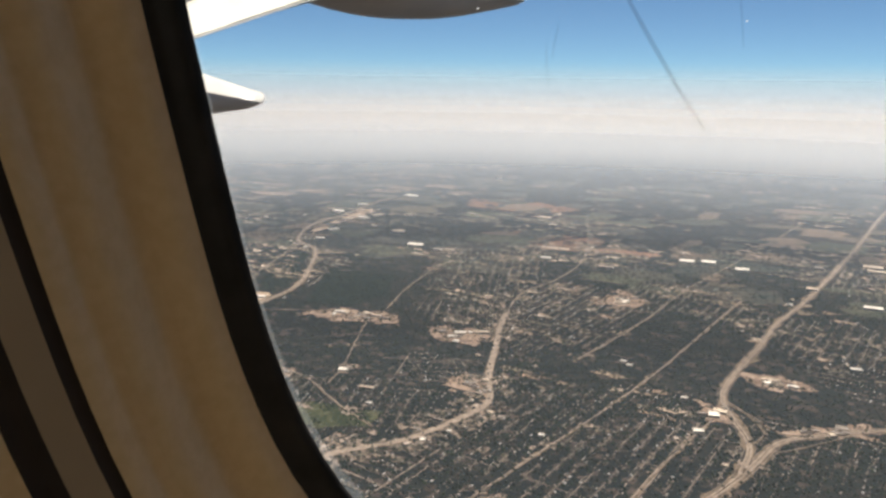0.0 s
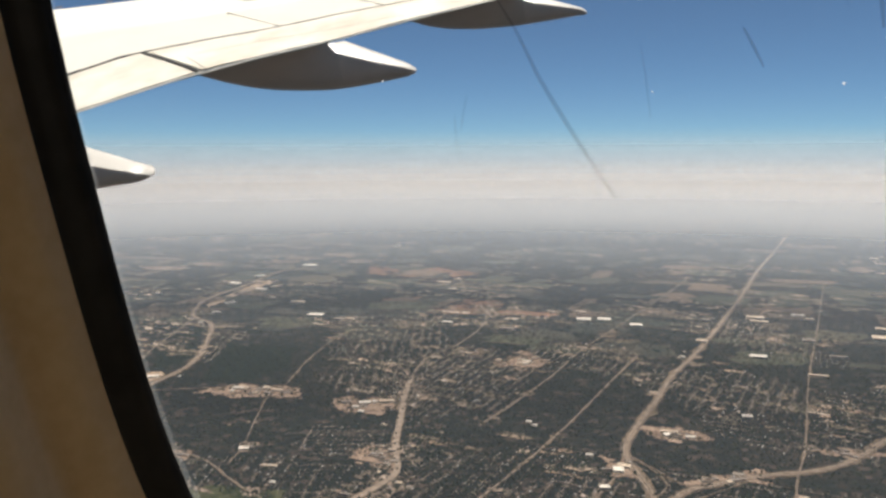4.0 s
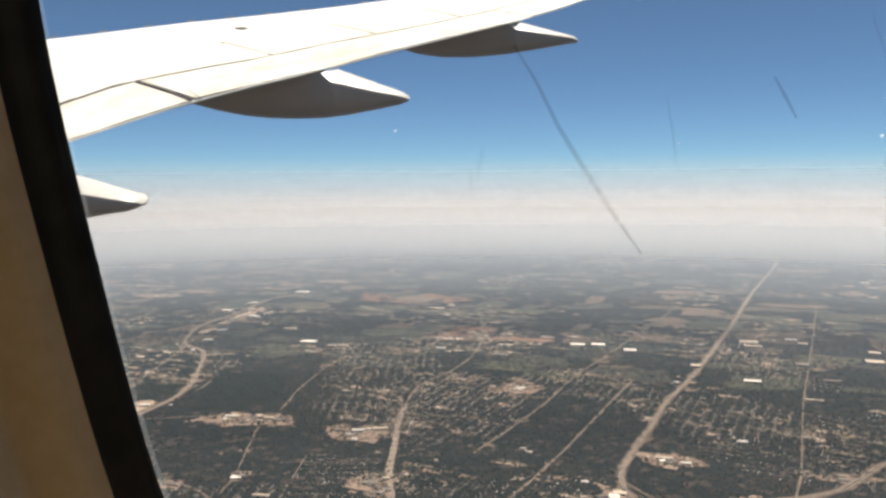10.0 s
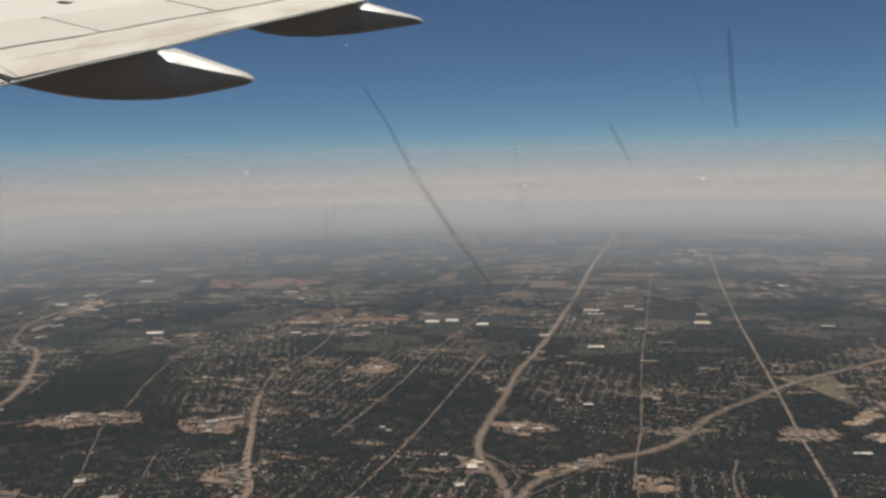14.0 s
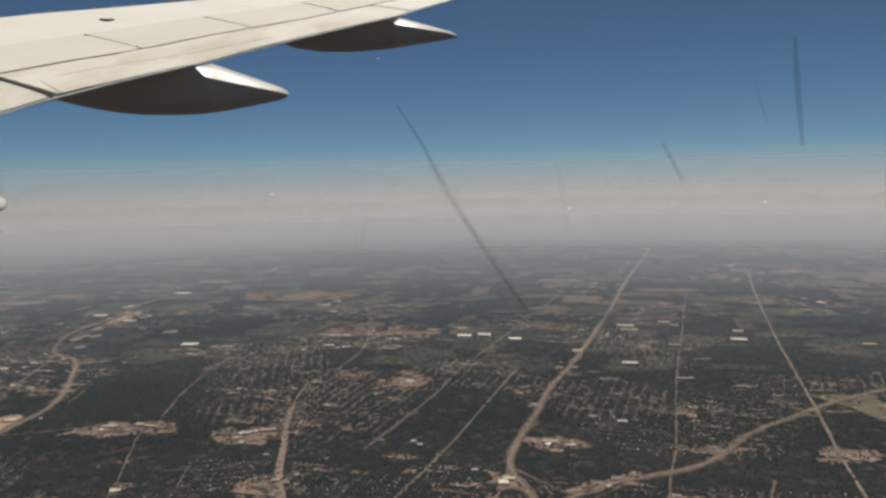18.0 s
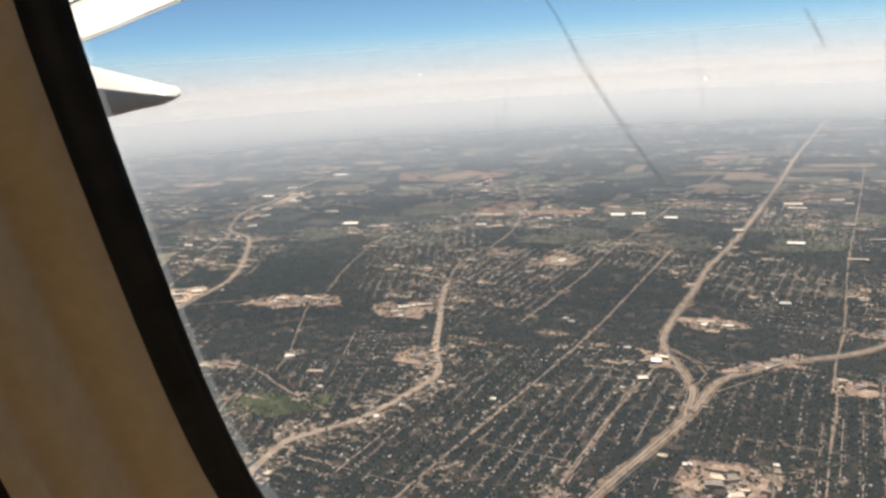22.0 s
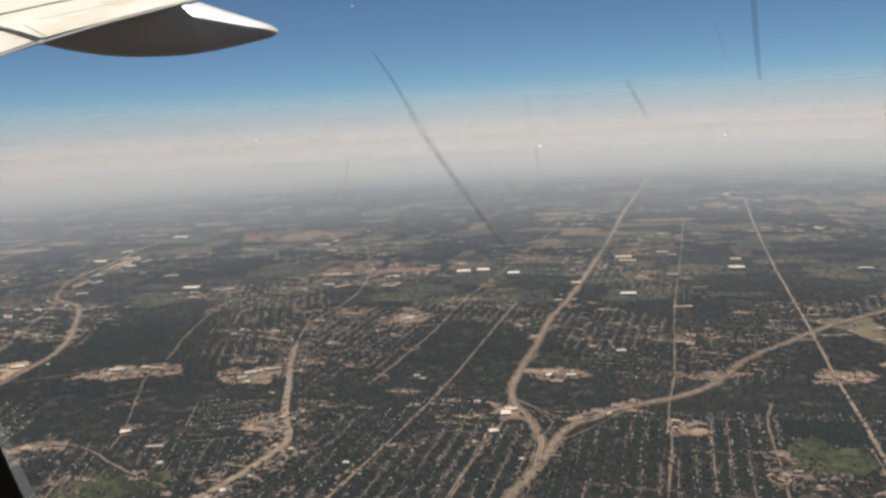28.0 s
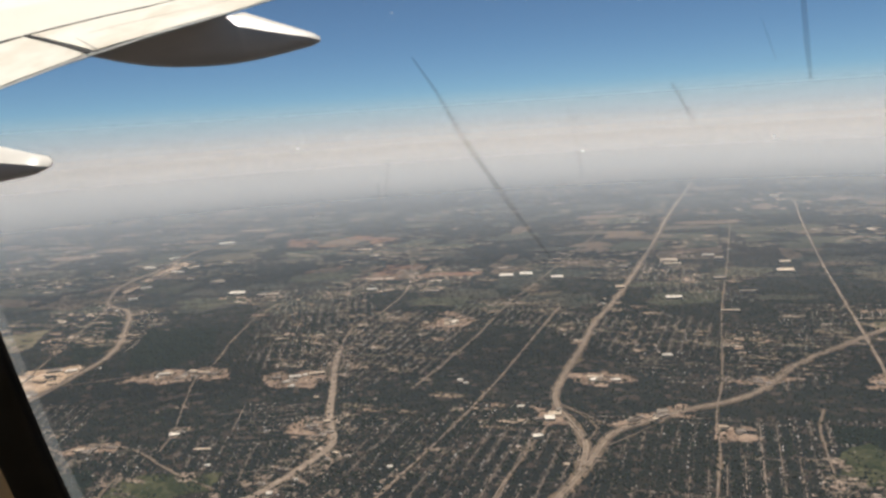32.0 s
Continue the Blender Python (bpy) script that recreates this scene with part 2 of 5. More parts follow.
M_FTOP = simple("fairing_sunlit_top", (0.60, 0.55, 0.48), (0.72, 0.675, 0.60), 2.0, 0.35, 0, 0.45, 16.0)
M_GAP = simple("panel_gap_sealant", (0.016, 0.014, 0.012), (0.036, 0.031, 0.027), 5.0, 0.8)
M_SEAM = simple("panel_seam", (0.20, 0.17, 0.14), (0.38, 0.33, 0.27), 5.0, 0.7)
M_NAVY = simple("navy_marking", (0.03, 0.04, 0.09), (0.05, 0.06, 0.12), 5.0, 0.5)
M_REDM = simple("maroon_marking", (0.16, 0.04, 0.06), (0.22, 0.07, 0.08), 5.0, 0.5)
M_WLET = simple("winglet_shaded_grey", (0.56, 0.54, 0.50), (0.64, 0.62, 0.58), 1.5, 0.45, 0.0, 0.4)
M_GASKET, nt, b = mat("black_rubber", 0.55, 0.0, 0.3)
nt.links.new(ramp(nt, nz(nt, 60.0, 4.0), [(0.3, (0.006, 0.006, 0.006)), (0.75, (0.020, 0.019, 0.018))]), b.inputs["Base Color"])
bump(nt, b, nz(nt, 150.0), 0.15, 0.001)
M_PANEL, nt, b = mat("cabin_plastic", 0.45, 0.0, 0.35)
col = ramp(nt, nz(nt, 9.0, 5.0, 0.6), [(0.3, (0.55, 0.405, 0.225)), (0.7, (0.64, 0.49, 0.295))])
nt.links.new(mix(nt, 0.3, col, ramp(nt, nz(nt, 220.0, 2.0), [(0.35, (0.51, 0.37, 0.20)), (0.65, (0.65, 0.51, 0.315))])), b.inputs["Base Color"])
bump(nt, b, nz(nt, 500.0, 2.0), 0.12, 0.0006)
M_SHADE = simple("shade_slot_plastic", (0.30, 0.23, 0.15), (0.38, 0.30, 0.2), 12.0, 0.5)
M_SLOT = simple("slot_shadow_tone", (0.02, 0.015, 0.012), (0.04, 0.03, 0.025), 30.0, 0.8)
M_LIP = simple("window_lip_plastic", (0.006, 0.006, 0.006), (0.015, 0.014, 0.013), 30.0, 0.6)
M_PANE, nt, b = mat("acrylic_pane", 0.02, 0.0, 0.5)
gl = nt.nodes.new("ShaderNodeBsdfGlossy")
gl.inputs["Roughness"].default_value = 0.3
tr = nt.nodes.new("ShaderNodeBsdfTransparent")
tr.inputs["Color"].default_value = (0.985, 0.99, 0.99, 1)
film = nt.nodes.new("ShaderNodeBsdfTranslucent")
film.inputs["Color"].default_value = (0.90, 0.88, 0.84, 1)
mf = nt.nodes.new("ShaderNodeMixShader")
mf.inputs[0].default_value = 0.024
nt.links.new(tr.outputs[0], mf.inputs[1])
nt.links.new(film.outputs[0], mf.inputs[2])
ms = nt.nodes.new("ShaderNodeMixShader")
ms.inputs[0].default_value = 0.002
nt.links.new(mf.outputs[0], ms.inputs[1])
nt.links.new(gl.outputs[0], ms.inputs[2])
nt.links.new(ms.outputs[0], nt.nodes["Material Output"].inputs["Surface"])


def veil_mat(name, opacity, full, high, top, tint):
    """Tinted clear sheet standing in for haze: scatters sunlight, fading out at foot and top."""
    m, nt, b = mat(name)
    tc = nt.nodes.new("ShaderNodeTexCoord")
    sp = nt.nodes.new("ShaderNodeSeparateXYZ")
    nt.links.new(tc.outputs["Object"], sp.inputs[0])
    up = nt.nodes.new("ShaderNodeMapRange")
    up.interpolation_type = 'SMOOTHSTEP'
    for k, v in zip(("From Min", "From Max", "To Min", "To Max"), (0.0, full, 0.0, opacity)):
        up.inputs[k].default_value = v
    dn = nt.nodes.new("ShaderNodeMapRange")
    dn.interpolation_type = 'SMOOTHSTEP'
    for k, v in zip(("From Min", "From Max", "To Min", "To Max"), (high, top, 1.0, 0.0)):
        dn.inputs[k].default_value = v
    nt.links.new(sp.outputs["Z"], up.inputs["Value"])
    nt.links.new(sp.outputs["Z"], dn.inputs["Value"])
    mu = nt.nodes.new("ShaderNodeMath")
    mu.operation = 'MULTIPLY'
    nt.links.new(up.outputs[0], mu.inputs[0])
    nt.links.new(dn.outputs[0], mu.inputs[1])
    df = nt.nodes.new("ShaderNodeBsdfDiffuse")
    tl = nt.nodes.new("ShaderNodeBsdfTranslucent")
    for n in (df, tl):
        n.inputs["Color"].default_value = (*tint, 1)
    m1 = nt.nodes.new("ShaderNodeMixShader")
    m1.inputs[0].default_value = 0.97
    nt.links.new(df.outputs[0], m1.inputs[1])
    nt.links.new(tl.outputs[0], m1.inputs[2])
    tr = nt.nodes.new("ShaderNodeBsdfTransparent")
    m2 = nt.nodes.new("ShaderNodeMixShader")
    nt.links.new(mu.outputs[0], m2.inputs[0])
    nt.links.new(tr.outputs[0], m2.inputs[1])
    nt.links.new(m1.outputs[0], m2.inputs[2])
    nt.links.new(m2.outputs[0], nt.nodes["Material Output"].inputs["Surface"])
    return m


# ---- mesh helpers ----
def part(name, bm, material, parent=None, label="", smooth=False):
    me = bpy.data.meshes.new(name)
    bm.to_mesh(me)
    bm.free()
    me.materials.append(material)
    if smooth:
        for p in me.polygons:
            p.use_smooth = True
    ob = new(name, me)
    if parent is not None:
        ob.parent = parent
    if label:
        ob["label"] = label
    return ob


def raw(name, verts, faces, material, parent=None, smooth=False):
    me = bpy.data.meshes.new(name)
    me.from_pydata(verts, [], faces)
    me.materials.append(material)
    me.update()
    if smooth:
        for p in me.polygons:
            p.use_smooth = True
    ob = new(name, me)
    if parent is not None:
        ob.parent = parent
    return ob


def empty(name, m=None):
    ob = new(name)
    if m is not None:
        ob.matrix_world = m
    return ob


def box(bm, x0, y0, z0, x1, y1, z1, bevel=0.0):
    r = bmesh.ops.create_cube(bm, size=1.0, matrix=Matrix.Translation(((x0 + x1) / 2, (y0 + y1) / 2, (z0 + z1) / 2)) @ Matrix.Diagonal((x1 - x0, y1 - y0, z1 - z0, 1)))
    if bevel:
        bmesh.ops.bevel(bm, geom=list({e for v in r["verts"] for e in v.link_edges}), offset=bevel, segments=2, affect='EDGES')


def smooth_line(pts, step):
    """A Catmull-Rom line through a few waypoints."""
    p = [Vector(q).to_2d() for q in pts]
    p = [2 * p[0] - p[1]] + p + [2 * p[-1] - p[-2]]
    out = []
    for i in range(1, len(p) - 2):
        n = max(2, int((p[i + 1] - p[i]).length / step))
        for k in range(n):
            t = k / n
            out.append(0.5 * ((2 * p[i]) + (p[i + 1] - p[i - 1]) * t + (2 * p[i - 1] - 5 * p[i] + 4 * p[i + 1] - p[i + 2]) * t * t
                              + (3 * p[i] - p[i - 1] - 3 * p[i + 1] + p[i + 2]) * t ** 3))
    out.append(p[-2])
    return out


def ribbon(line, off0, off1, z, skirt=0.03, wob=0.0, seed=0.0):
    """A paved strip along a line, between two sideways offsets, with edges down to the ground."""
    vs, fs = [], []
    for i, q in enumerate(line):
        d = (line[min(i + 1, len(line) - 1)] - line[max(i - 1, 0)]).normalized()
        n = Vector((-d.y, d.x))
        w0 = off0 + wob * noise.noise(Vector((q.x * 0.2, q.y * 0.2, seed)))
        w1 = off1 + wob * noise.noise(Vector((q.x * 0.2, q.y * 0.2, seed + 9)))
        a, c = q + n * w0, q + n * w1
        vs += [(a.x, a.y, z - skirt), (a.x, a.y, z), (c.x, c.y, z), (c.x, c.y, z - skirt)]
        if i:
            k = 4 * i
            fs += [(k - 4, k - 3, k + 1, k), (k - 3, k - 2, k + 2, k + 1), (k - 2, k - 1, k + 3, k + 2)]
    return vs, fs


# ---- the land ----
rings = [0, 30, 60, 90, 130, 180, 250, 350, 500, 750, 1100, 1700, 2600, 3800, 4900]
vs, fs = [(0, 0, 0)], []
for r in rings[1:]:
    for k in range(96):
        a = 2 * math.pi * k / 96
        vs.append((r * math.cos(a), r * math.sin(a), 0))
for i in range(len(rings) - 1):
    for k in range(96):
        j = (k + 1) % 96
        if i == 0:
            fs.append((0, 1 + k, 1 + j))
        else:
            p0, p1 = 1 + (i - 1) * 96, 1 + i * 96
            fs.append((p0 + k, p1 + k, p1 + j, p0 + j))
tagged(raw("ground", vs, fs, M_LAND), "dark wooded suburban plain with dry clearings", "ground", kind="structure")

# haze put in as tinted sheets over the plain, thickening with distance
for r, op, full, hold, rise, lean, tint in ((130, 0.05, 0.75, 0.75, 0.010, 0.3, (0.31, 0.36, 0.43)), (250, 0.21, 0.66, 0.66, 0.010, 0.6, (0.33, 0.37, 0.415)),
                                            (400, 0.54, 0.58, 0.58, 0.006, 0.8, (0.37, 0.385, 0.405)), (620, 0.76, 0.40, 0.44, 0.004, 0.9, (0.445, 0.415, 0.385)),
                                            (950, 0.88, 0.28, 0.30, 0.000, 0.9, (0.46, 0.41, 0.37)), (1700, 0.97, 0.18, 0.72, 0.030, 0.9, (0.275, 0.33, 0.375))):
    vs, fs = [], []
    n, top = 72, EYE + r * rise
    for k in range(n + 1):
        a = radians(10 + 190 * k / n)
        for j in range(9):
            q = r - lean * top * j / 8            # each sheet leans in so the sun lights it more
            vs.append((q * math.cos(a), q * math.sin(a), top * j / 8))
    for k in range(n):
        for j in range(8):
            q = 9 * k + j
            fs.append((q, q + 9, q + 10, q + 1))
    m = veil_mat("haze_sheet", op, EYE * full, EYE * hold, top, tint)
    tagged(raw("haze", vs, fs, m, None, True), "tinted see-through sheet standing in for distant haze", "haze", kind="structure")

FREEWAYS = {
    "freeway_main": [(-40, 62), (-26.6, 86.5), (-22, 97.3), (-20.5, 105.1), (-15.8, 117.8), (-11, 130.2), (-7.3, 141.3), (-3.4, 155), (2.9, 161.3), (12.2, 168.8), (23.1, 175.3), (31, 183.5), (41.5, 201), (55.5, 216), (67, 228), (84, 242), (140, 281), (260, 345)],
    "freeway_north": [(-8.6, 138), (-8.2, 150), (-11, 158.5), (-14.5, 167.4), (-16.4, 176), (-15.2, 191), (-12.1, 213), (-9.3, 238), (-2.6, 271), (5, 318), (15, 385), (26.5, 472), (42, 570), (62, 700), (92, 900)],
    "freeway_strip": [(-141, 70), (-141.9, 101.4), (-142.5, 112.3), (-144.4, 126.9), (-149.9, 147.2), (-151.5, 163.6), (-153, 185.6), (-154.2, 201), (-159.3, 216), (-170, 236), (-184.7, 259.5), (-199.9, 269.5), (-209.5, 283.5), (-220, 308), (-222, 337), (-231, 388), (-225.5, 412)],
    "freeway_west": [(-200, 80), (-215, 98), (-233.3, 116.1), (-258, 144.6), (-285, 171.6), (-325.8, 192.6), (-427, 273), (-560, 370)],
}
ROADS = {
    "north_road": ([(44, 70), (46.4, 86), (49.7, 106.4), (51.1, 121.1), (53.1, 139.2), (55.5, 158.9), (58.4, 187.6), (61.4, 210.3), (67.2, 258), (75.7, 328), (90, 430), (104, 520)], 0.62),
    "second_road": ([(14.6, 131.5), (17.1, 148.4), (18.6, 168), (22.4, 190), (28.8, 245), (39.7, 321), (56.7, 441)], 0.36),
    "third_road": ([(2.8, 78.3), (3.6, 88.7), (3.4, 96.8), (4.7, 108), (6.3, 122.2)], 0.34),
    "park_road": ([(33, 123.5), (35.1, 140.7), (37.1, 158.5), (40.3, 170.6)], 0.3),
    "shopping_strip_road": ([(-80, 70), (-77, 95), (-77, 108.5), (-75.2, 113.4), (-67.9, 122), (-65, 128.8), (-62, 138), (-60.5, 147), (-63.6, 154.5), (-67.6, 164.2), (-73, 181), (-78, 196), (-82.2, 211)], 1.5),
    "winding_farm_road": ([(-82.2, 211), (-85.5, 229), (-86, 240), (-82.3, 258), (-81.8, 285), (-88, 318), (-101.5, 366), (-110, 382)], 0.5),
    "industrial_road": ([(-165, 82), (-159.5, 96.6), (-154.3, 110.5), (-152, 125.7), (-152.4, 137), (-159.3, 160.2), (-167.5, 185.8), (-180.2, 219.1), (-197.5, 264.6)], 0.4),
    "long_diagonal": ([(-52, 180), (-47.5, 202.9), (-43, 231), (-39.2, 266), (-32, 304), (-21.5, 362), (-10, 430)], 0.5),
    "short_diagonal": ([(-52, 85), (-47.9, 106.8), (-43.8, 125.6), (-41.1, 137.9), (-37.2, 155.3), (-31.9, 183.9), (-26.3, 224.4), (-21, 262)], 0.5),
    "slant_avenue": ([(-28, 78), (-25.3, 112.2), (-23.4, 123.4), (-22.6, 130.2), (-19.5, 145.4), (-15.8, 162.9)], 0.45),
    "far_east_west_road": ([(-207, 255), (-186, 260.8), (-152.6, 269.5), (-122, 283), (-85, 296), (-53.8, 305), (-26, 306), (22, 303), (62, 303), (120, 306)], 0.42),
    "mid_east_west_road": ([(-150, 179), (-137.7, 185), (-125.7, 190.5), (-108, 190.4)], 0.4),
    "winding_street": ([(-149, 147), (-140.2, 145.8), (-128.5, 142.1), (-119, 138.3), (-114.3, 142), (-108.1, 142.2), (-99.8, 138.7), (-90.4, 132.3), (-76, 125)], 0.42),
    "town_lane": ([(-97, 140), (-99.6, 149.9), (-105.3, 163.1), (-114, 185), (-115.8, 198.7), (-122.2, 222.5), (-127, 250)], 0.34),
    "railway_cut": ([(-12, 88), (4.8, 90.4), (14.4, 91.4), (22.7, 93.1), (30.5, 96.6), (38.2, 100.8), (45.3, 104.2), (49.7, 106.7)], 0.35),
    "golf_road": ([(-93, 96), (-94.3, 114.1), (-97.1, 119.7), (-99.4, 130.1)], 0.28),
    "slope_street": ([(-112, 88), (-103, 102.6), (-100.3, 109.3), (-98.9, 114.6)], 0.28),
    "interchange_ramp": ([(-14.6, 170), (-9, 165.5), (-3, 159.5), (4, 162)], 0.26),
    "loop_ramp": ([(-8.6, 150), (-6.2, 158), (-9.5, 165), (-15, 172)], 0.24),
    "east_ramp": ([(-6, 148), (-1.5, 152), (3.5, 158), (9, 165)], 0.24),
}
LINES = []


def freeway(name, pts):
    line = smooth_line(pts, 3.0)
    LINES.append((line, 1.5))
    top = tagged(empty(name), "pale concrete freeway with dry grass verges and median", "freeway", kind="structure")
    v, f = ribbon(line, -1.1, 1.1, 0.05, 0.05, 2.0, len(LINES))
    raw("verge", v, f, M_VERGE, top)
    for a, c in ((-0.56, -0.14), (0.14, 0.56)):
        v, f = ribbon(line, a, c, 0.12, 0.08)
        raw("carriageway", v, f, M_CONC, top)
    for a, c in ((-1.12, -0.98), (0.98, 1.12)):
        v, f = ribbon(line, a, c, 0.10, 0.06)
        raw("frontage_road", v, f, M_STREET, top)
    v, f = ribbon(line, -0.03, 0.03, 0.15, 0.1)
    raw("median_barrier", v, f, M_CONC, top)


for k, p in FREEWAYS.items():
    freeway(k, p)
for k, (p, w) in ROADS.items():
    line = smooth_line(p, 3.0)
    big_road = w > 0.5
    w *= 0.5 if big_road else 0.36
    LINES.append((line, w + 0.5))
    top = tagged(empty(k), "pale paved road with worn bare shoulders", "road", kind="structure")
    v, f = ribbon(line, -w - 0.16, w + 0.16, 0.06, 0.06, 0.7, len(LINES))
    raw("shoulder", v, f, M_VERGE, top)
    v, f = ribbon(line, -w, w, 0.11, 0.07)
    raw("paving", v, f, M_CONC if big_road else M_STREET, top)

LEAN_EAST, LEAN_WEST = 0.14, -0.29          # lean of the streets either side of the shopping strip

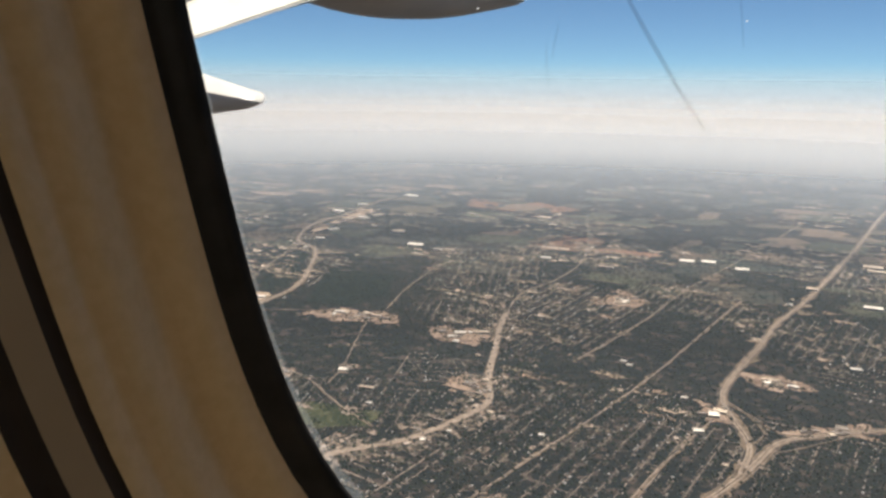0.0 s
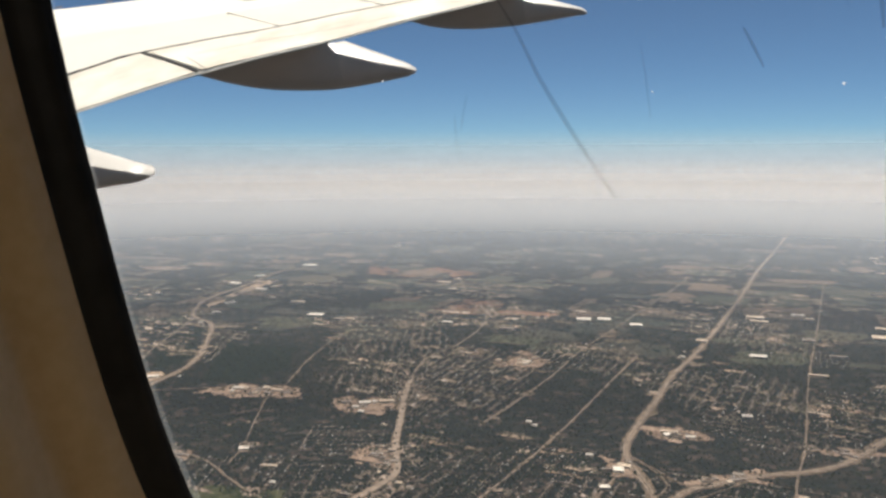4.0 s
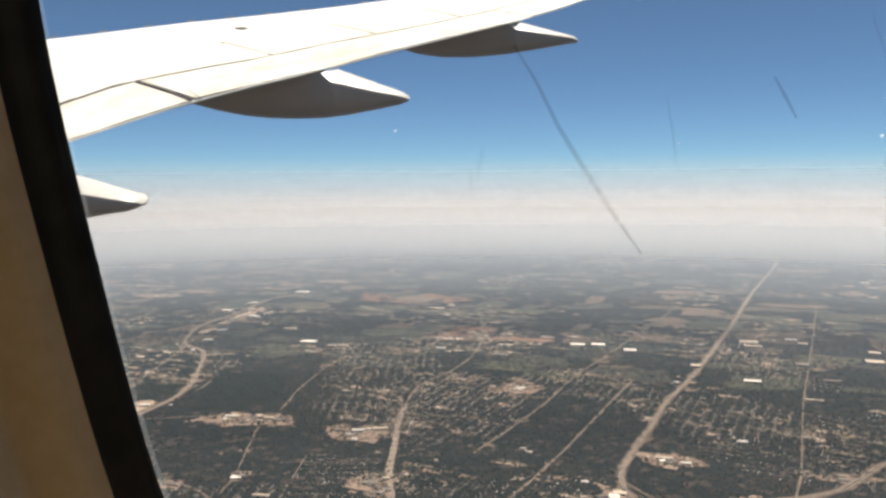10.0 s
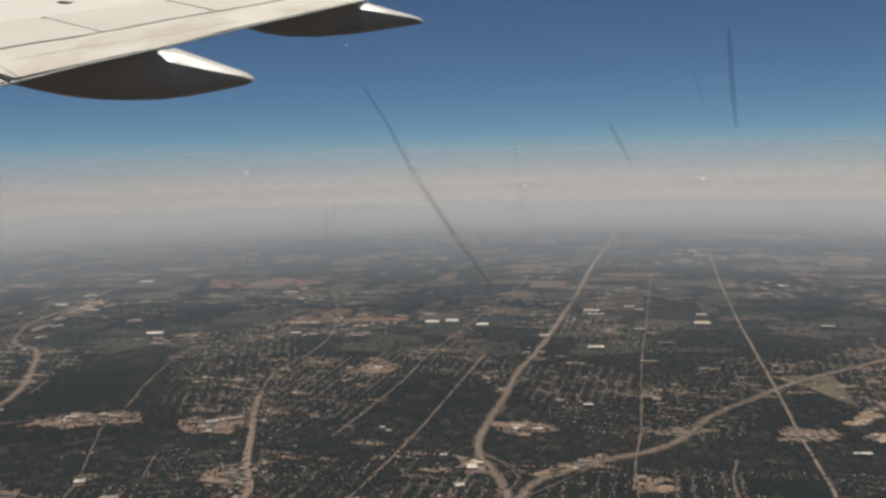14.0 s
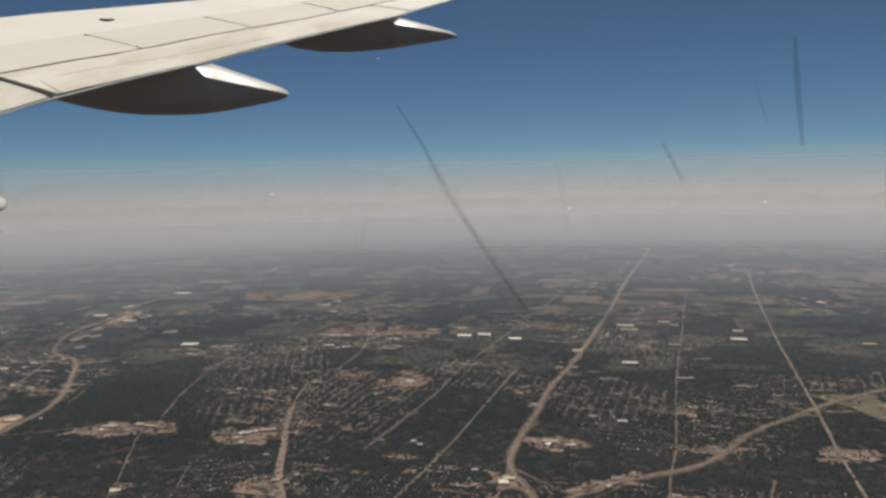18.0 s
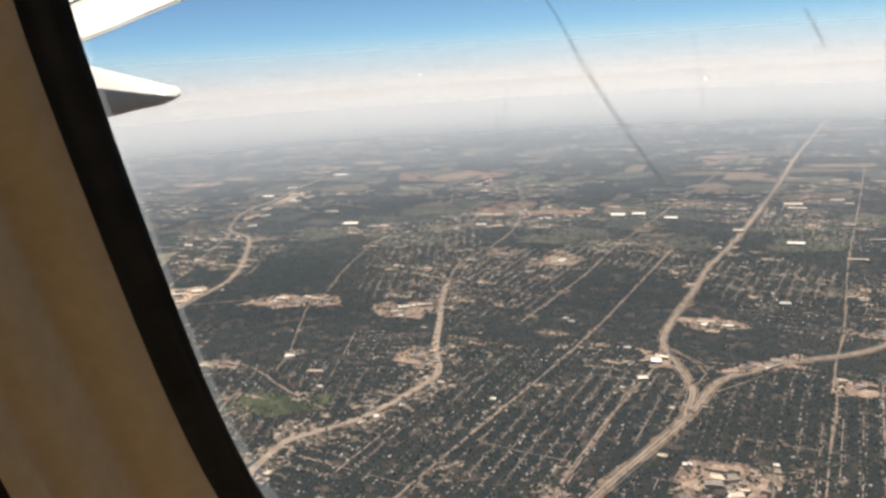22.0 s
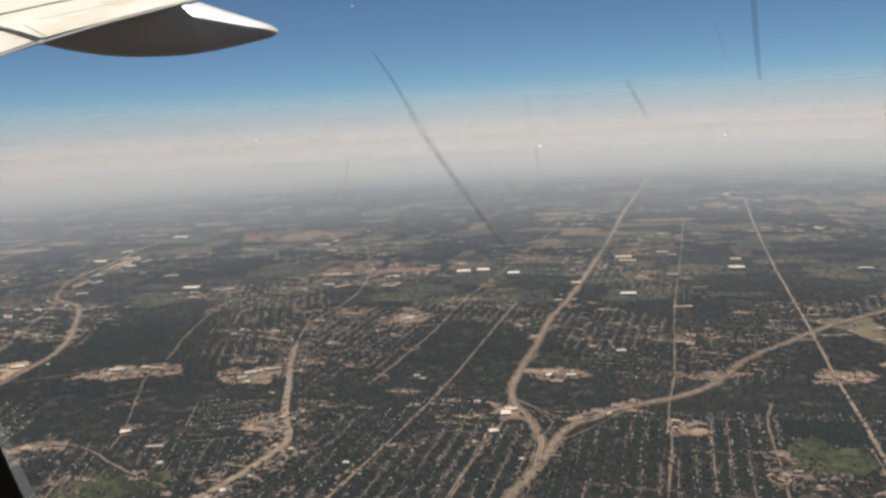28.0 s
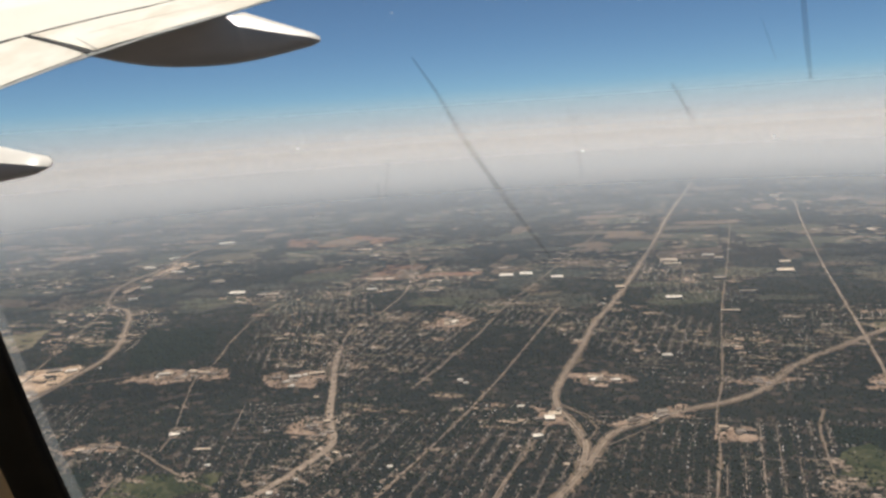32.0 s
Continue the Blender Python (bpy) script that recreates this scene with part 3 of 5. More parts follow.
# open sites: corners in plan, surface, label
SITES = [
    ("parking_lot", [(-6.8, 108.7), (-8.5, 117.3), (-5.7, 122.4), (3.6, 122), (6.9, 120), (3.4, 111.9), (2.6, 107.8)], M_LOT, "large pale paved shopping centre lot"),
    ("school_lot", [(17.4, 111.5), (21.6, 111.9), (22.4, 108.2), (21.4, 103.5), (19, 104.1)], M_LOT, "paved school grounds"),
    ("parking_lot", [(47.6, 121.7), (56.3, 122.6), (56.1, 118.7), (53.9, 116.5), (48, 115.9)], M_LOT, "paved lot round a road crossing"),
    ("park_lawn", [(36, 135.6), (36.4, 144.9), (39.3, 150.8), (44.6, 154), (46.4, 148.2), (52.1, 148.4), (52.4, 141.7), (48.4, 137.7), (41.5, 135.9)], M_GRASS, "green park lawn with a worn track"),
    ("woods_edge", [(57.1, 138.2), (55.7, 150), (66.3, 157.6), (72.5, 153.4), (70.2, 135.6), (62.5, 136.2)], M_WOOD, "dark dense woodland"),
    ("woods_edge", [(38.6, 152.3), (39.3, 161.8), (54, 160.5), (54, 150), (46.3, 149.6), (44.6, 154.9)], M_WOOD, "dark dense woodland"),
    ("trade_lot", [(-14.3, 193), (0.2, 192.4), (2.7, 187.6), (-5.4, 183.4), (-12.3, 185.9)], M_LOT, "paved lots beside an interchange"),
    ("trade_lot", [(16.9, 153.1), (17.3, 161.5), (25.1, 159.9), (24.7, 153.4)], M_LOT, "paved lots along a freeway"),
    ("trade_lot", [(-4.1, 159.4), (1.9, 165.7), (12.8, 172.6), (15, 168), (3.2, 160.3)], M_LOT, "paved lots along a freeway"),
    ("trade_lot", [(22.4, 186.9), (29.7, 191), (39.9, 190.6), (31.6, 184.4)], M_LOT, "paved lots along a freeway"),
    ("trade_lot", [(-18.1, 159), (-20.3, 168.8), (-14.6, 169.6), (-11.6, 159.1)], M_LOT, "paved lots beside an interchange"),
    ("trade_lot", [(52.1, 183.8), (57.4, 194.1), (67.1, 191.4), (66, 185.3), (59.4, 183.5)], M_LOT, "paved lots at a road crossing"),
    ("dry_field", [(65.2, 238.1), (83.7, 238.3), (79.8, 208.6), (72.7, 225.1)], M_TAN, "dry tan field beside a freeway"),
    ("shopping_lot", [(-97.2, 187.6), (-90.9, 193), (-78.7, 196), (-76.3, 188.8), (-78.3, 180.1), (-89.9, 180.7)], M_LOT, "paved shopping strip lot"),
    ("trade_lot", [(-73.6, 149.3), (-73, 157.7), (-66.8, 160.8), (-62.6, 152.3), (-61.7, 147.9)], M_LOT, "paved lots along a shopping strip"),
    ("red_field", [(-114.2, 306.2), (-102.3, 328), (-85.2, 322.1), (-86, 308.4)], M_RED, "ploughed reddish field"),
    ("red_field", [(-125.5, 341.7), (-141.4, 327), (-117.4, 329), (-104.4, 330.3), (-84.8, 325.8), (-84.6, 340.9)], M_RED, "ploughed reddish field"),
    ("red_field", [(-84, 312), (-82, 322), (-58, 320), (-60, 312)], M_RED, "ploughed reddish field"),
    ("red_field", [(-190, 425), (-150, 432), (-118, 415), (-140, 392), (-180, 398)], M_RED, "ploughed reddish field"),
    ("trade_lot", [(-136.6, 181.5), (-128, 193.4), (-110.7, 195.6), (-104.2, 186.6), (-122.2, 181.7)], M_LOT, "pale paved lots along a town street"),
    ("housing_site", [(-65.2, 241.6), (-59.2, 256.8), (-47, 243.6), (-49.1, 235.3), (-61.4, 234)], M_LOT, "pale new housing site with curved lanes"),
    ("bare_site", [(-156.7, 131.3), (-158.8, 141.9), (-153, 141.7), (-148.3, 136.2), (-147.3, 130), (-154.2, 128.9)], M_BARE, "cleared sandy building site"),
    ("industrial_yard", [(-165.6, 159.2), (-172.5, 175.5), (-172.3, 190.6), (-157.8, 196.1), (-153.5, 190.7), (-152.8, 176.4), (-152.3, 163.5), (-151.1, 148)], M_BARE, "long pale industrial yard beside the freeway"),
    ("graded_strip", [(-211.5, 294.3), (-219.5, 337.6), (-222.2, 372), (-214.1, 356), (-210, 317.7), (-206, 289)], M_BARE, "pale graded strip along a freeway"),
    ("dry_field", [(-218.5, 208), (-220.2, 221.8), (-200.4, 235), (-190.4, 214.6), (-194.8, 204.4), (-213.1, 205.3)], M_TAN, "dry tan field by the river"),
    ("dry_field", [(-344.8, 273.4), (-332.5, 298.4), (-309.8, 305.1), (-287.3, 281.2), (-309.6, 269.2), (-330.5, 262.7)], M_TAN, "dry tan field"),
    ("lake", [(-215.1, 154), (-236.6, 183.6), (-229.6, 187.5), (-205, 189), (-190, 186), (-184.5, 164.2), (-185.5, 153.2), (-192.4, 142.1)], M_WATER, "dark still lake"),
    ("lake", [(-194.3, 106.9), (-200.5, 123), (-190.8, 133), (-178.2, 132), (-164, 119), (-160.7, 110.4), (-168.6, 104.5), (-182.6, 102.2)], M_WATER, "dark still lake"),
    ("wetland", [(-190, 133.6), (-181.9, 144.2), (-181.6, 162.3), (-177.1, 161), (-172.1, 142.6), (-161.5, 125.7), (-154.9, 119.1), (-155.3, 115.1), (-163.9, 119.6), (-177.1, 134)], M_MARSH, "olive reedy river bank"),
    ("wetland", [(-243, 150), (-238, 168), (-224, 172), (-216, 150), (-226, 140)], M_MARSH, "olive reedy river bank"),
    ("woods_edge", [(-170.8, 207.4), (-186.7, 248), (-182.9, 252.5), (-163.1, 217.9), (-158.1, 206.3), (-162.5, 199.1)], M_WOOD, "dark dense woodland"),
    ("woods_edge", [(-149.8, 209.9), (-160.7, 234.9), (-135.6, 237.3), (-123.7, 213.6), (-127.3, 197), (-141.2, 191.9)], M_WOOD, "dark dense woodland"),
    ("red_field", [(-179.6, 95.6), (-175, 99.4), (-166.8, 102.7), (-163, 96.1), (-173.6, 92.9)], M_RED, "bare reddish ground by a lake"),
    ("trade_lot", [(-168.7, 101.1), (-160.4, 106.4), (-155.3, 106.8), (-154.2, 99.5)], M_LOT, "pale paved yard"),
    ("bare_site", [(-139.5, 109.5), (-136.8, 113.3), (-131.7, 109.6), (-131.4, 104.2), (-138.9, 102.2)], M_BARE, "cleared sandy building site"),
    ("depot_lot", [(-125.4, 115.6), (-122.4, 117.5), (-120.7, 114.4), (-123.9, 112.7)], M_BARE, "paved depot lot"),
    ("depot_lot", [(-140, 119.2), (-138.3, 125.7), (-130.9, 128.8), (-129, 124.1)], M_LOT, "paved depot lot with rows of sheds"),
    ("golf_course", [(-96.6, 119.8), (-97.9, 127), (-88, 131), (-78.3, 131.8), (-77, 124.9), (-85.3, 119.8)], M_GRASS, "green golf course with fairways"),
    ("woods_edge", [(-118.4, 112.1), (-121.3, 122.3), (-106.3, 130.8), (-101.3, 122.8), (-102.3, 114.3)], M_WOOD, "dark dense woodland"),
    ("church_lot", [(-99.3, 147.4), (-100.4, 152.6), (-97.4, 153), (-96.4, 147.5)], M_LOT, "small pale paved lot at a lane"),
    ("trade_lot", [(-271, 144.4), (-277.2, 155.9), (-269.4, 154.7), (-260.8, 144)], M_LOT, "pale paved lots by a freeway"),
    ("bare_strip", [(70, 196), (88, 214), (92, 212), (74, 194)], M_BARE, "long bare strip beside a field"),
    ("bare_strip", [(72, 186), (98, 203), (101, 200), (75, 183.5)], M_BARE, "long bare strip beside a field"),
    ("trade_lot", [(-120, 136.5), (-117, 142.5), (-110, 145.5), (-108, 139.5)], M_LOT, "paved lots by a winding street"),
]
HOLES = []


def parcels(name, poly, material, label, z):
    """A lot made of square-cornered parcels, stepped at its edges and broken by planted gaps."""
    size = 0.62 + poly[:, 1].mean() / 420
    lean = LEAN_EAST if poly[:, 0].mean() > -70 else LEAN_WEST
    ct, st = math.cos(lean), math.sin(lean)
    mid_x, mid_y = poly.mean(0)
    reach = float(np.abs(poly - poly.mean(0)).max()) * 1.5 + 2
    n = int(reach / size)
    vs, fs = [], []
    for i in range(-n, n):
        for j in range(-n, n):
            u, v = (i + 0.5) * size, (j + 0.5) * size
            x, y = mid_x + u * ct + v * st, mid_y - u * st + v * ct
            px = x + 1.7 * noise.noise(Vector((i * 0.23, j * 0.23, mid_x)))
            py = y + 1.7 * noise.noise(Vector((i * 0.23, j * 0.23, mid_y)))
            inside = False
            for k in range(len(poly)):
                (x0, y0), (x1, y1) = poly[k], poly[(k + 1) % len(poly)]
                if (y0 > py) != (y1 > py) and px < (x1 - x0) * (py - y0) / (y1 - y0) + x0:
                    inside = not inside
            if not inside or noise.noise(Vector((i * 0.21, j * 0.42, mid_x + 9))) > 0.34:
                continue
            k = len(vs)
            for a, b_ in ((0, 0), (1, 0), (1, 1), (0, 1)):
                u, v = (i + a) * size, (j + b_) * size
                vs.append((mid_x + u * ct + v * st, mid_y - u * st + v * ct, z))
            fs.append((k, k + 1, k + 2, k + 3))
    return tagged(raw(name, vs, fs, material), label, name.replace("_", " "), kind="structure")


def site(name, corners, material, label, z):
    """An open site with uneven edges."""
    c = [Vector(q) for q in corners]
    if material in (M_LOT, M_BARE, M_RED):
        HOLES.append(np.array([(q.x, q.y) for q in c]))
        return parcels(name, HOLES[-1], material, label, z)
    edge = []
    for i, q in enumerate(c):
        w = c[(i + 1) % len(c)]
        n = max(3, int((w - q).length / 0.6))
        for k in range(n):
            e = q.lerp(w, k / n)
            s = 0.8 + 0.05 * (w - q).length
            dx, dy = (s * noise.noise(Vector((e.x * 0.16, e.y * 0.16, h))) + 0.9 * noise.noise(Vector((e.x * 0.7, e.y * 0.7, h + 5))) for h in (3, 7))
            edge.append((e.x + dx, e.y + dy))
    bm = bmesh.new()
    lo = [bm.verts.new((x, y, 0.0)) for x, y in edge]
    hi = [bm.verts.new((x, y, z)) for x, y in edge]
    f = bm.faces.new(hi)
    f.normal_update()
    if f.normal.z < 0:
        f.normal_flip()
    for i in range(len(lo)):
        j = (i + 1) % len(lo)
        bm.faces.new((lo[i], lo[j], hi[j], hi[i]))
    bmesh.ops.triangulate(bm, faces=[f])
    HOLES.append(np.array([(q.x, q.y) for q in c]))
    return tagged(part(name, bm, material), label, name.replace("_", " "), kind="structure")


for i, (n_, c_, m_, l_) in enumerate(SITES):
    site(n_, c_, m_, l_, 0.02 + 0.004 * (i % 5))

for k, pts, w in (("river", [(-190, 170), (-183, 164.2), (-180, 148.3), (-175.2, 135.1), (-164, 122.3), (-155, 116.5), (-149.2, 117.9)], 0.8),
                  ("oxbow", [(-205, 222), (-213.5, 218.9), (-231, 213.4), (-243.7, 204.9), (-241.3, 195.3), (-232.6, 190.8), (-220.8, 191.8), (-206, 197)], 1.3)):
    line = smooth_line(pts, 3.0)
    LINES.append((line, w + 0.5))
    v, f = ribbon(line, -w, w, 0.045, 0.045, 1.0, 40 + w)
    tagged(raw(k, v, f, M_RIVER), "muddy winding river", "river", kind="structure")

# ---- the town: streets, houses and trees on a leaning grid ----
rng = np.random.default_rng(4)


def clear_of(x, y, gap=0.0):
    """Which of many plan points stay off the roads and open sites."""
    ok = np.ones(len(x), bool)
    for line, w in LINES:
        a = np.array([(q.x, q.y) for q in line])
        lo, hi = a.min(0) - w - 1, a.max(0) + w + 1
        near = np.where((x > lo[0]) & (x < hi[0]) & (y > lo[1]) & (y < hi[1]) & ok)[0]
        for c in range(0, len(near), 4000):
            k = near[c:c + 4000]
            d2 = (x[k][:, None] - a[None, :, 0]) ** 2 + (y[k][:, None] - a[None, :, 1]) ** 2
            ok[k] &= d2.min(1) > (w + gap + 0.6) ** 2
    for poly in HOLES:
        inside = np.zeros(len(x), bool)
        for i in range(len(poly)):
            (x0, y0), (x1, y1) = poly[i], poly[(i + 1) % len(poly)]
            cross = (y0 > y) != (y1 > y)
            with np.errstate(divide="ignore", invalid="ignore"):
                inside ^= cross & (x < (x1 - x0) * (y - y0) / (y1 - y0) + x0)
        ok &= ~inside
    return ok


def patchy(x, y, s, seed):
    """Slow random field, about -1 to 1."""
    r = np.random.default_rng(seed)
    v = np.zeros(len(x))
    for k in range(7):
        a, p, f = r.uniform(0, 6.28), r.uniform(0, 6.28), s * r.uniform(0.5, 2.0)
        v += np.sin(f * (x * np.cos(a) + y * np.sin(a)) + p)
    return v / 3.0




def open_land(x, y):
    """True where a point falls in farmed or built land rather than woods."""
    return float(patchy(np.array([x]), np.array([y]), 0.055, 41)[0]) > 0.05


def to_plan(u, v, lean):
    c, s = math.cos(lean), math.sin(lean)
    return u * c + v * s, -u * s + v * c


def east_of_strip(x, y):
    return x > np.interp(y, [90, 122, 146, 181, 211, 240, 283, 366], [-77, -68, -61, -73, -82, -86, -82, -100])


# districts: each has its own street direction, spacing and density
def district(u, v):
    iu, iv = np.floor((u + 400) / 36.0), np.floor((v + 6 * np.floor((u + 400) / 36.0)) / 44.0)
    h = np.sin(iu * 12.9898 + iv * 78.233) * 43758.5453
    return h - np.floor(h)


def warp(x, y):
    """Streets drift a little from straight."""
    return x + patchy(x, y, 0.030, 5) * 1.0, y + patchy(x, y, 0.035, 6) * 1.2


def built_up(x, y):
    ok = (patchy(x, y, 0.05, 11) > -0.85 + 0.6 * np.clip((y - 190) / 80, 0, 2.4)) & ((y < 165) | (patchy(x, y, 0.055, 41) > -0.1)) & (y > 48) & (x > -1.35 * y - 30) & (x < 0.66 * y + 14)
    return ok & (x > np.interp(y, [90, 147, 200, 260, 340], [-135, -146, -150, -190, -215]))


NS = np.arange(-300, 150, 3.1)
EW = np.arange(40, 340, 3.1)
hu, hv, hd = [], [], []
for k, u0 in enumerate(NS):
    v = np.arange(48, 330, 0.66)
    for side in (-0.5, 0.5):
        hu.append(np.full(len(v), u0 + side) + rng.uniform(-0.14, 0.14, len(v)))
        hv.append(v + rng.uniform(-0.2, 0.2, len(v)))
        hd.append(np.zeros(len(v)))
for k, v0 in enumerate(EW):
    u = np.arange(-320, 150, 0.66)
    for side in (-0.5, 0.5):
        hu.append(u + rng.uniform(-0.2, 0.2, len(u)))
        hv.append(np.full(len(u), v0 + side) + rng.uniform(-0.14, 0.14, len(u)))
        hd.append(np.ones(len(u)))
hu, hv, hd = np.concatenate(hu), np.concatenate(hv), np.concatenate(hd)
dist = district(hu, hv)
keep = np.where(hd == 0, dist < 0.74, (dist >= 0.74) & (dist < 0.95))
keep &= rng.random(len(hu)) < 0.48 + 0.42 * ((dist * 7.3) % 1)
hx, hy, hl = [], [], []
for lean in (LEAN_EAST, LEAN_WEST):
    x_, y_ = warp(*to_plan(hu, hv, lean))
    k_ = keep & built_up(x_, y_) & (east_of_strip(x_, y_) == (lean > 0))
    hx.append(x_[k_])
    hy.append(y_[k_])
    hl.append(np.full(k_.sum(), lean))
hx, hy, hl = np.concatenate(hx), np.concatenate(hy), np.concatenate(hl)
ok = clear_of(hx, hy)
hx, hy, hl = hx[ok], hy[ok], hl[ok]
n = len(hx)
ang = -hl + rng.choice([0, math.pi / 2], n) + rng.normal(0, 0.06, n)
L, W, Hh = rng.uniform(0.13, 0.24, n), rng.uniform(0.09, 0.14, n), rng.uniform(0.10, 0.14, n)
rid = Hh + rng.uniform(0.06, 0.11, n)
cs, sn = np.cos(ang), np.sin(ang)
corner = [(-1, -1), (1, -1), (1, 1), (-1, 1)]
V = np.zeros((n, 10, 3))
for i, (a, c) in enumerate(corner):
    for j, zz in ((i, np.zeros(n)), (i + 4, Hh)):
        V[:, j, 0] = hx + a * L * cs - c * W * sn
        V[:, j, 1] = hy + a * L * sn + c * W * cs
        V[:, j, 2] = zz
for i, a in ((8, -0.8), (9, 0.8)):
    V[:, i, 0], V[:, i, 1], V[:, i, 2] = hx + a * L * cs, hy + a * L * sn, rid
F = np.array([(0, 1, 5, 4), (1, 2, 6, 5), (2, 3, 7, 6), (3, 0, 4, 7), (4, 5, 9, 8), (6, 7, 8, 9)])
T = np.array([(5, 6, 9), (7, 4, 8)])


def big_mesh(name, verts, quads, tris, material, label, category):
    me = bpy.data.meshes.new(name)
    nv = len(verts)
    me.vertices.add(nv)
    me.vertices.foreach_set("co", np.ascontiguousarray(verts, dtype=np.float32).ravel())
    loops = np.concatenate([quads.ravel(), tris.ravel()]).astype(np.int32)
    tot = np.concatenate([np.full(len(quads), 4), np.full(len(tris), 3)]).astype(np.int32)
    me.loops.add(len(loops))
    me.loops.foreach_set("vertex_index", loops)
    me.polygons.add(len(tot))
    me.polygons.foreach_set("loop_start", np.concatenate([[0], np.cumsum(tot)[:-1]]).astype(np.int32))
    me.polygons.foreach_set("loop_total", tot)
    me.update(calc_edges=True)
    me.validate()
    me.materials.append(material)
    return tagged(new(name, me), label, category, kind="stuff")


base = (np.arange(n) * 10)[:, None, None]
big_mesh("houses", V.reshape(-1, 3), (base + F[None]).reshape(-1, 4), (base + T[None]).reshape(-1, 3), M_HOUSE,
         "rows of small pitched-roof houses along suburban streets", "houses")

# streets: along the rows of each district, and the cross streets between blocks
vs_, fs_ = [], []


def add_street(u0, v0, u1, v1, w, kind, lean):
    m = max(2, int(math.hypot(u1 - u0, v1 - v0) / 3))
    us, vv = np.linspace(u0, u1, m), np.linspace(v0, v1, m)
    x, y = warp(*to_plan(us, vv, lean))
    ds = district(us, vv)
    good = (east_of_strip(x, y) == (lean > 0)) & clear_of(x, y, -0.6) & built_up(x, y) & (patchy(x, y, 0.25, 9) > -0.25)
    if kind == 0:
        good &= ds < 0.74
    if kind == 1:
        good &= (ds >= 0.74) & (ds < 0.95)
    dx, dy = (0.0, w) if abs(u1 - u0) > abs(v1 - v0) else (w, 0.0)
    for i in range(m - 1):
        if good[i] and good[i + 1]:
            k = len(vs_)
            vs_.extend([(x[i] - dx, y[i] - dy, 0.045), (x[i] + dx, y[i] + dy, 0.045), (x[i + 1] + dx, y[i + 1] + dy, 0.045), (x[i + 1] - dx, y[i + 1] - dy, 0.045)])
            fs_.append((k, k + 1, k + 2, k + 3))


for lean in (LEAN_EAST, LEAN_WEST):
    for i, u in enumerate(NS):
        add_street(u, 40, u, 340, 0.10 + 0.06 * (i % 7 == 0), 0, lean)
    for i, v in enumerate(EW):
        add_street(-300, v, 150, v, 0.11, 1, lean)
    for u in np.arange(-400 + 36, 150, 36.0):
        add_street(u, 40, u, 340, 0.16, 2, lean)
    for v in np.arange(45, 340, 17.0):
        add_street(-300, v, 150, v, 0.11, 2, lean)
me_ob = raw("residential_streets", vs_, fs_, M_STREET)
tagged(me_ob, "pale narrow residential streets in a grid", "streets", kind="stuff")

# trees: low uneven crowns between the houses, dense in the woods
N_T = 74000
tx = rng.uniform(-330, 135, N_T * 3)
ty = 50 + 300 * rng.random(N_T * 3) ** 1.15
dens = 0.72 + 0.30 * np.clip(patchy(tx, ty, 0.06, 21), -1, 1)
kp = (rng.random(len(tx)) < dens) & (tx > -1.35 * ty - 40) & (tx < 0.62 * ty + 16)
tx, ty = tx[kp], ty[kp]
ok = clear_of(tx, ty, -0.5)
tx, ty = tx[ok][:N_T], ty[ok][:N_T]
# woods: inside the wooded sites
wx, wy = [], []
for (n_, c_, m_, l_), poly in zip(SITES, HOLES):
    if m_ in (M_WOOD, M_GRASS, M_TAN, M_LOT, M_BARE, M_RED):
        lo, hi = poly.min(0), poly.max(0)
        q = rng.uniform(lo, hi, (int((hi - lo).prod() * {M_WOOD: 1.1, M_GRASS: 0.9, M_TAN: 0.05, M_LOT: 1.0, M_BARE: 0.10, M_RED: 0.03}[m_]), 2))
        if m_ is not M_WOOD:
            q = q[patchy(q[:, 0], q[:, 1], 0.5, 31) > 0.0]
        ins = np.zeros(len(q), bool)
        for i in range(len(poly)):
            (x0, y0), (x1, y1) = poly[i], poly[(i + 1) % len(poly)]
            cr = (y0 > q[:, 1]) != (y1 > q[:, 1])
            with np.errstate(divide="ignore", invalid="ignore"):
                ins ^= cr & (q[:, 0] < (x1 - x0) * (q[:, 1] - y0) / (y1 - y0) + x0)
        wx.append(q[ins, 0])
        wy.append(q[ins, 1])
tx, ty = np.concatenate([tx] + wx), np.concatenate([ty] + wy)
n = len(tx)
R = rng.uniform(0.13, 0.36, n)
TH = R * rng.uniform(0.9, 1.5, n)
V = np.zeros((n, 13, 3))
for k in range(6):
    a = k * math.pi / 3 + rng.uniform(-0.3, 0.3, n)
    r1, r2 = R * rng.uniform(0.7, 1.15, n), R * rng.uniform(0.35, 0.75, n)
    V[:, k, 0], V[:, k, 1], V[:, k, 2] = tx + r1 * np.cos(a), ty + r1 * np.sin(a), TH * rng.uniform(0.1, 0.3, n)
    V[:, k + 6, 0], V[:, k + 6, 1], V[:, k + 6, 2] = tx + r2 * np.cos(a), ty + r2 * np.sin(a), TH * rng.uniform(0.6, 1.0, n)
V[:, 12, 0], V[:, 12, 1], V[:, 12, 2] = tx, ty, TH
F = np.array([(k, (k + 1) % 6, (k + 1) % 6 + 6, k + 6) for k in range(6)])
T = np.array([(k + 6, (k + 1) % 6 + 6, 12) for k in range(6)])
base = (np.arange(n) * 13)[:, None, None]
big_mesh("trees", V.reshape(-1, 3), (base + F[None]).reshape(-1, 4), (base + T[None]).reshape(-1, 3), M_TREE,
         "dark green tree crowns among the houses and in woods", "trees")

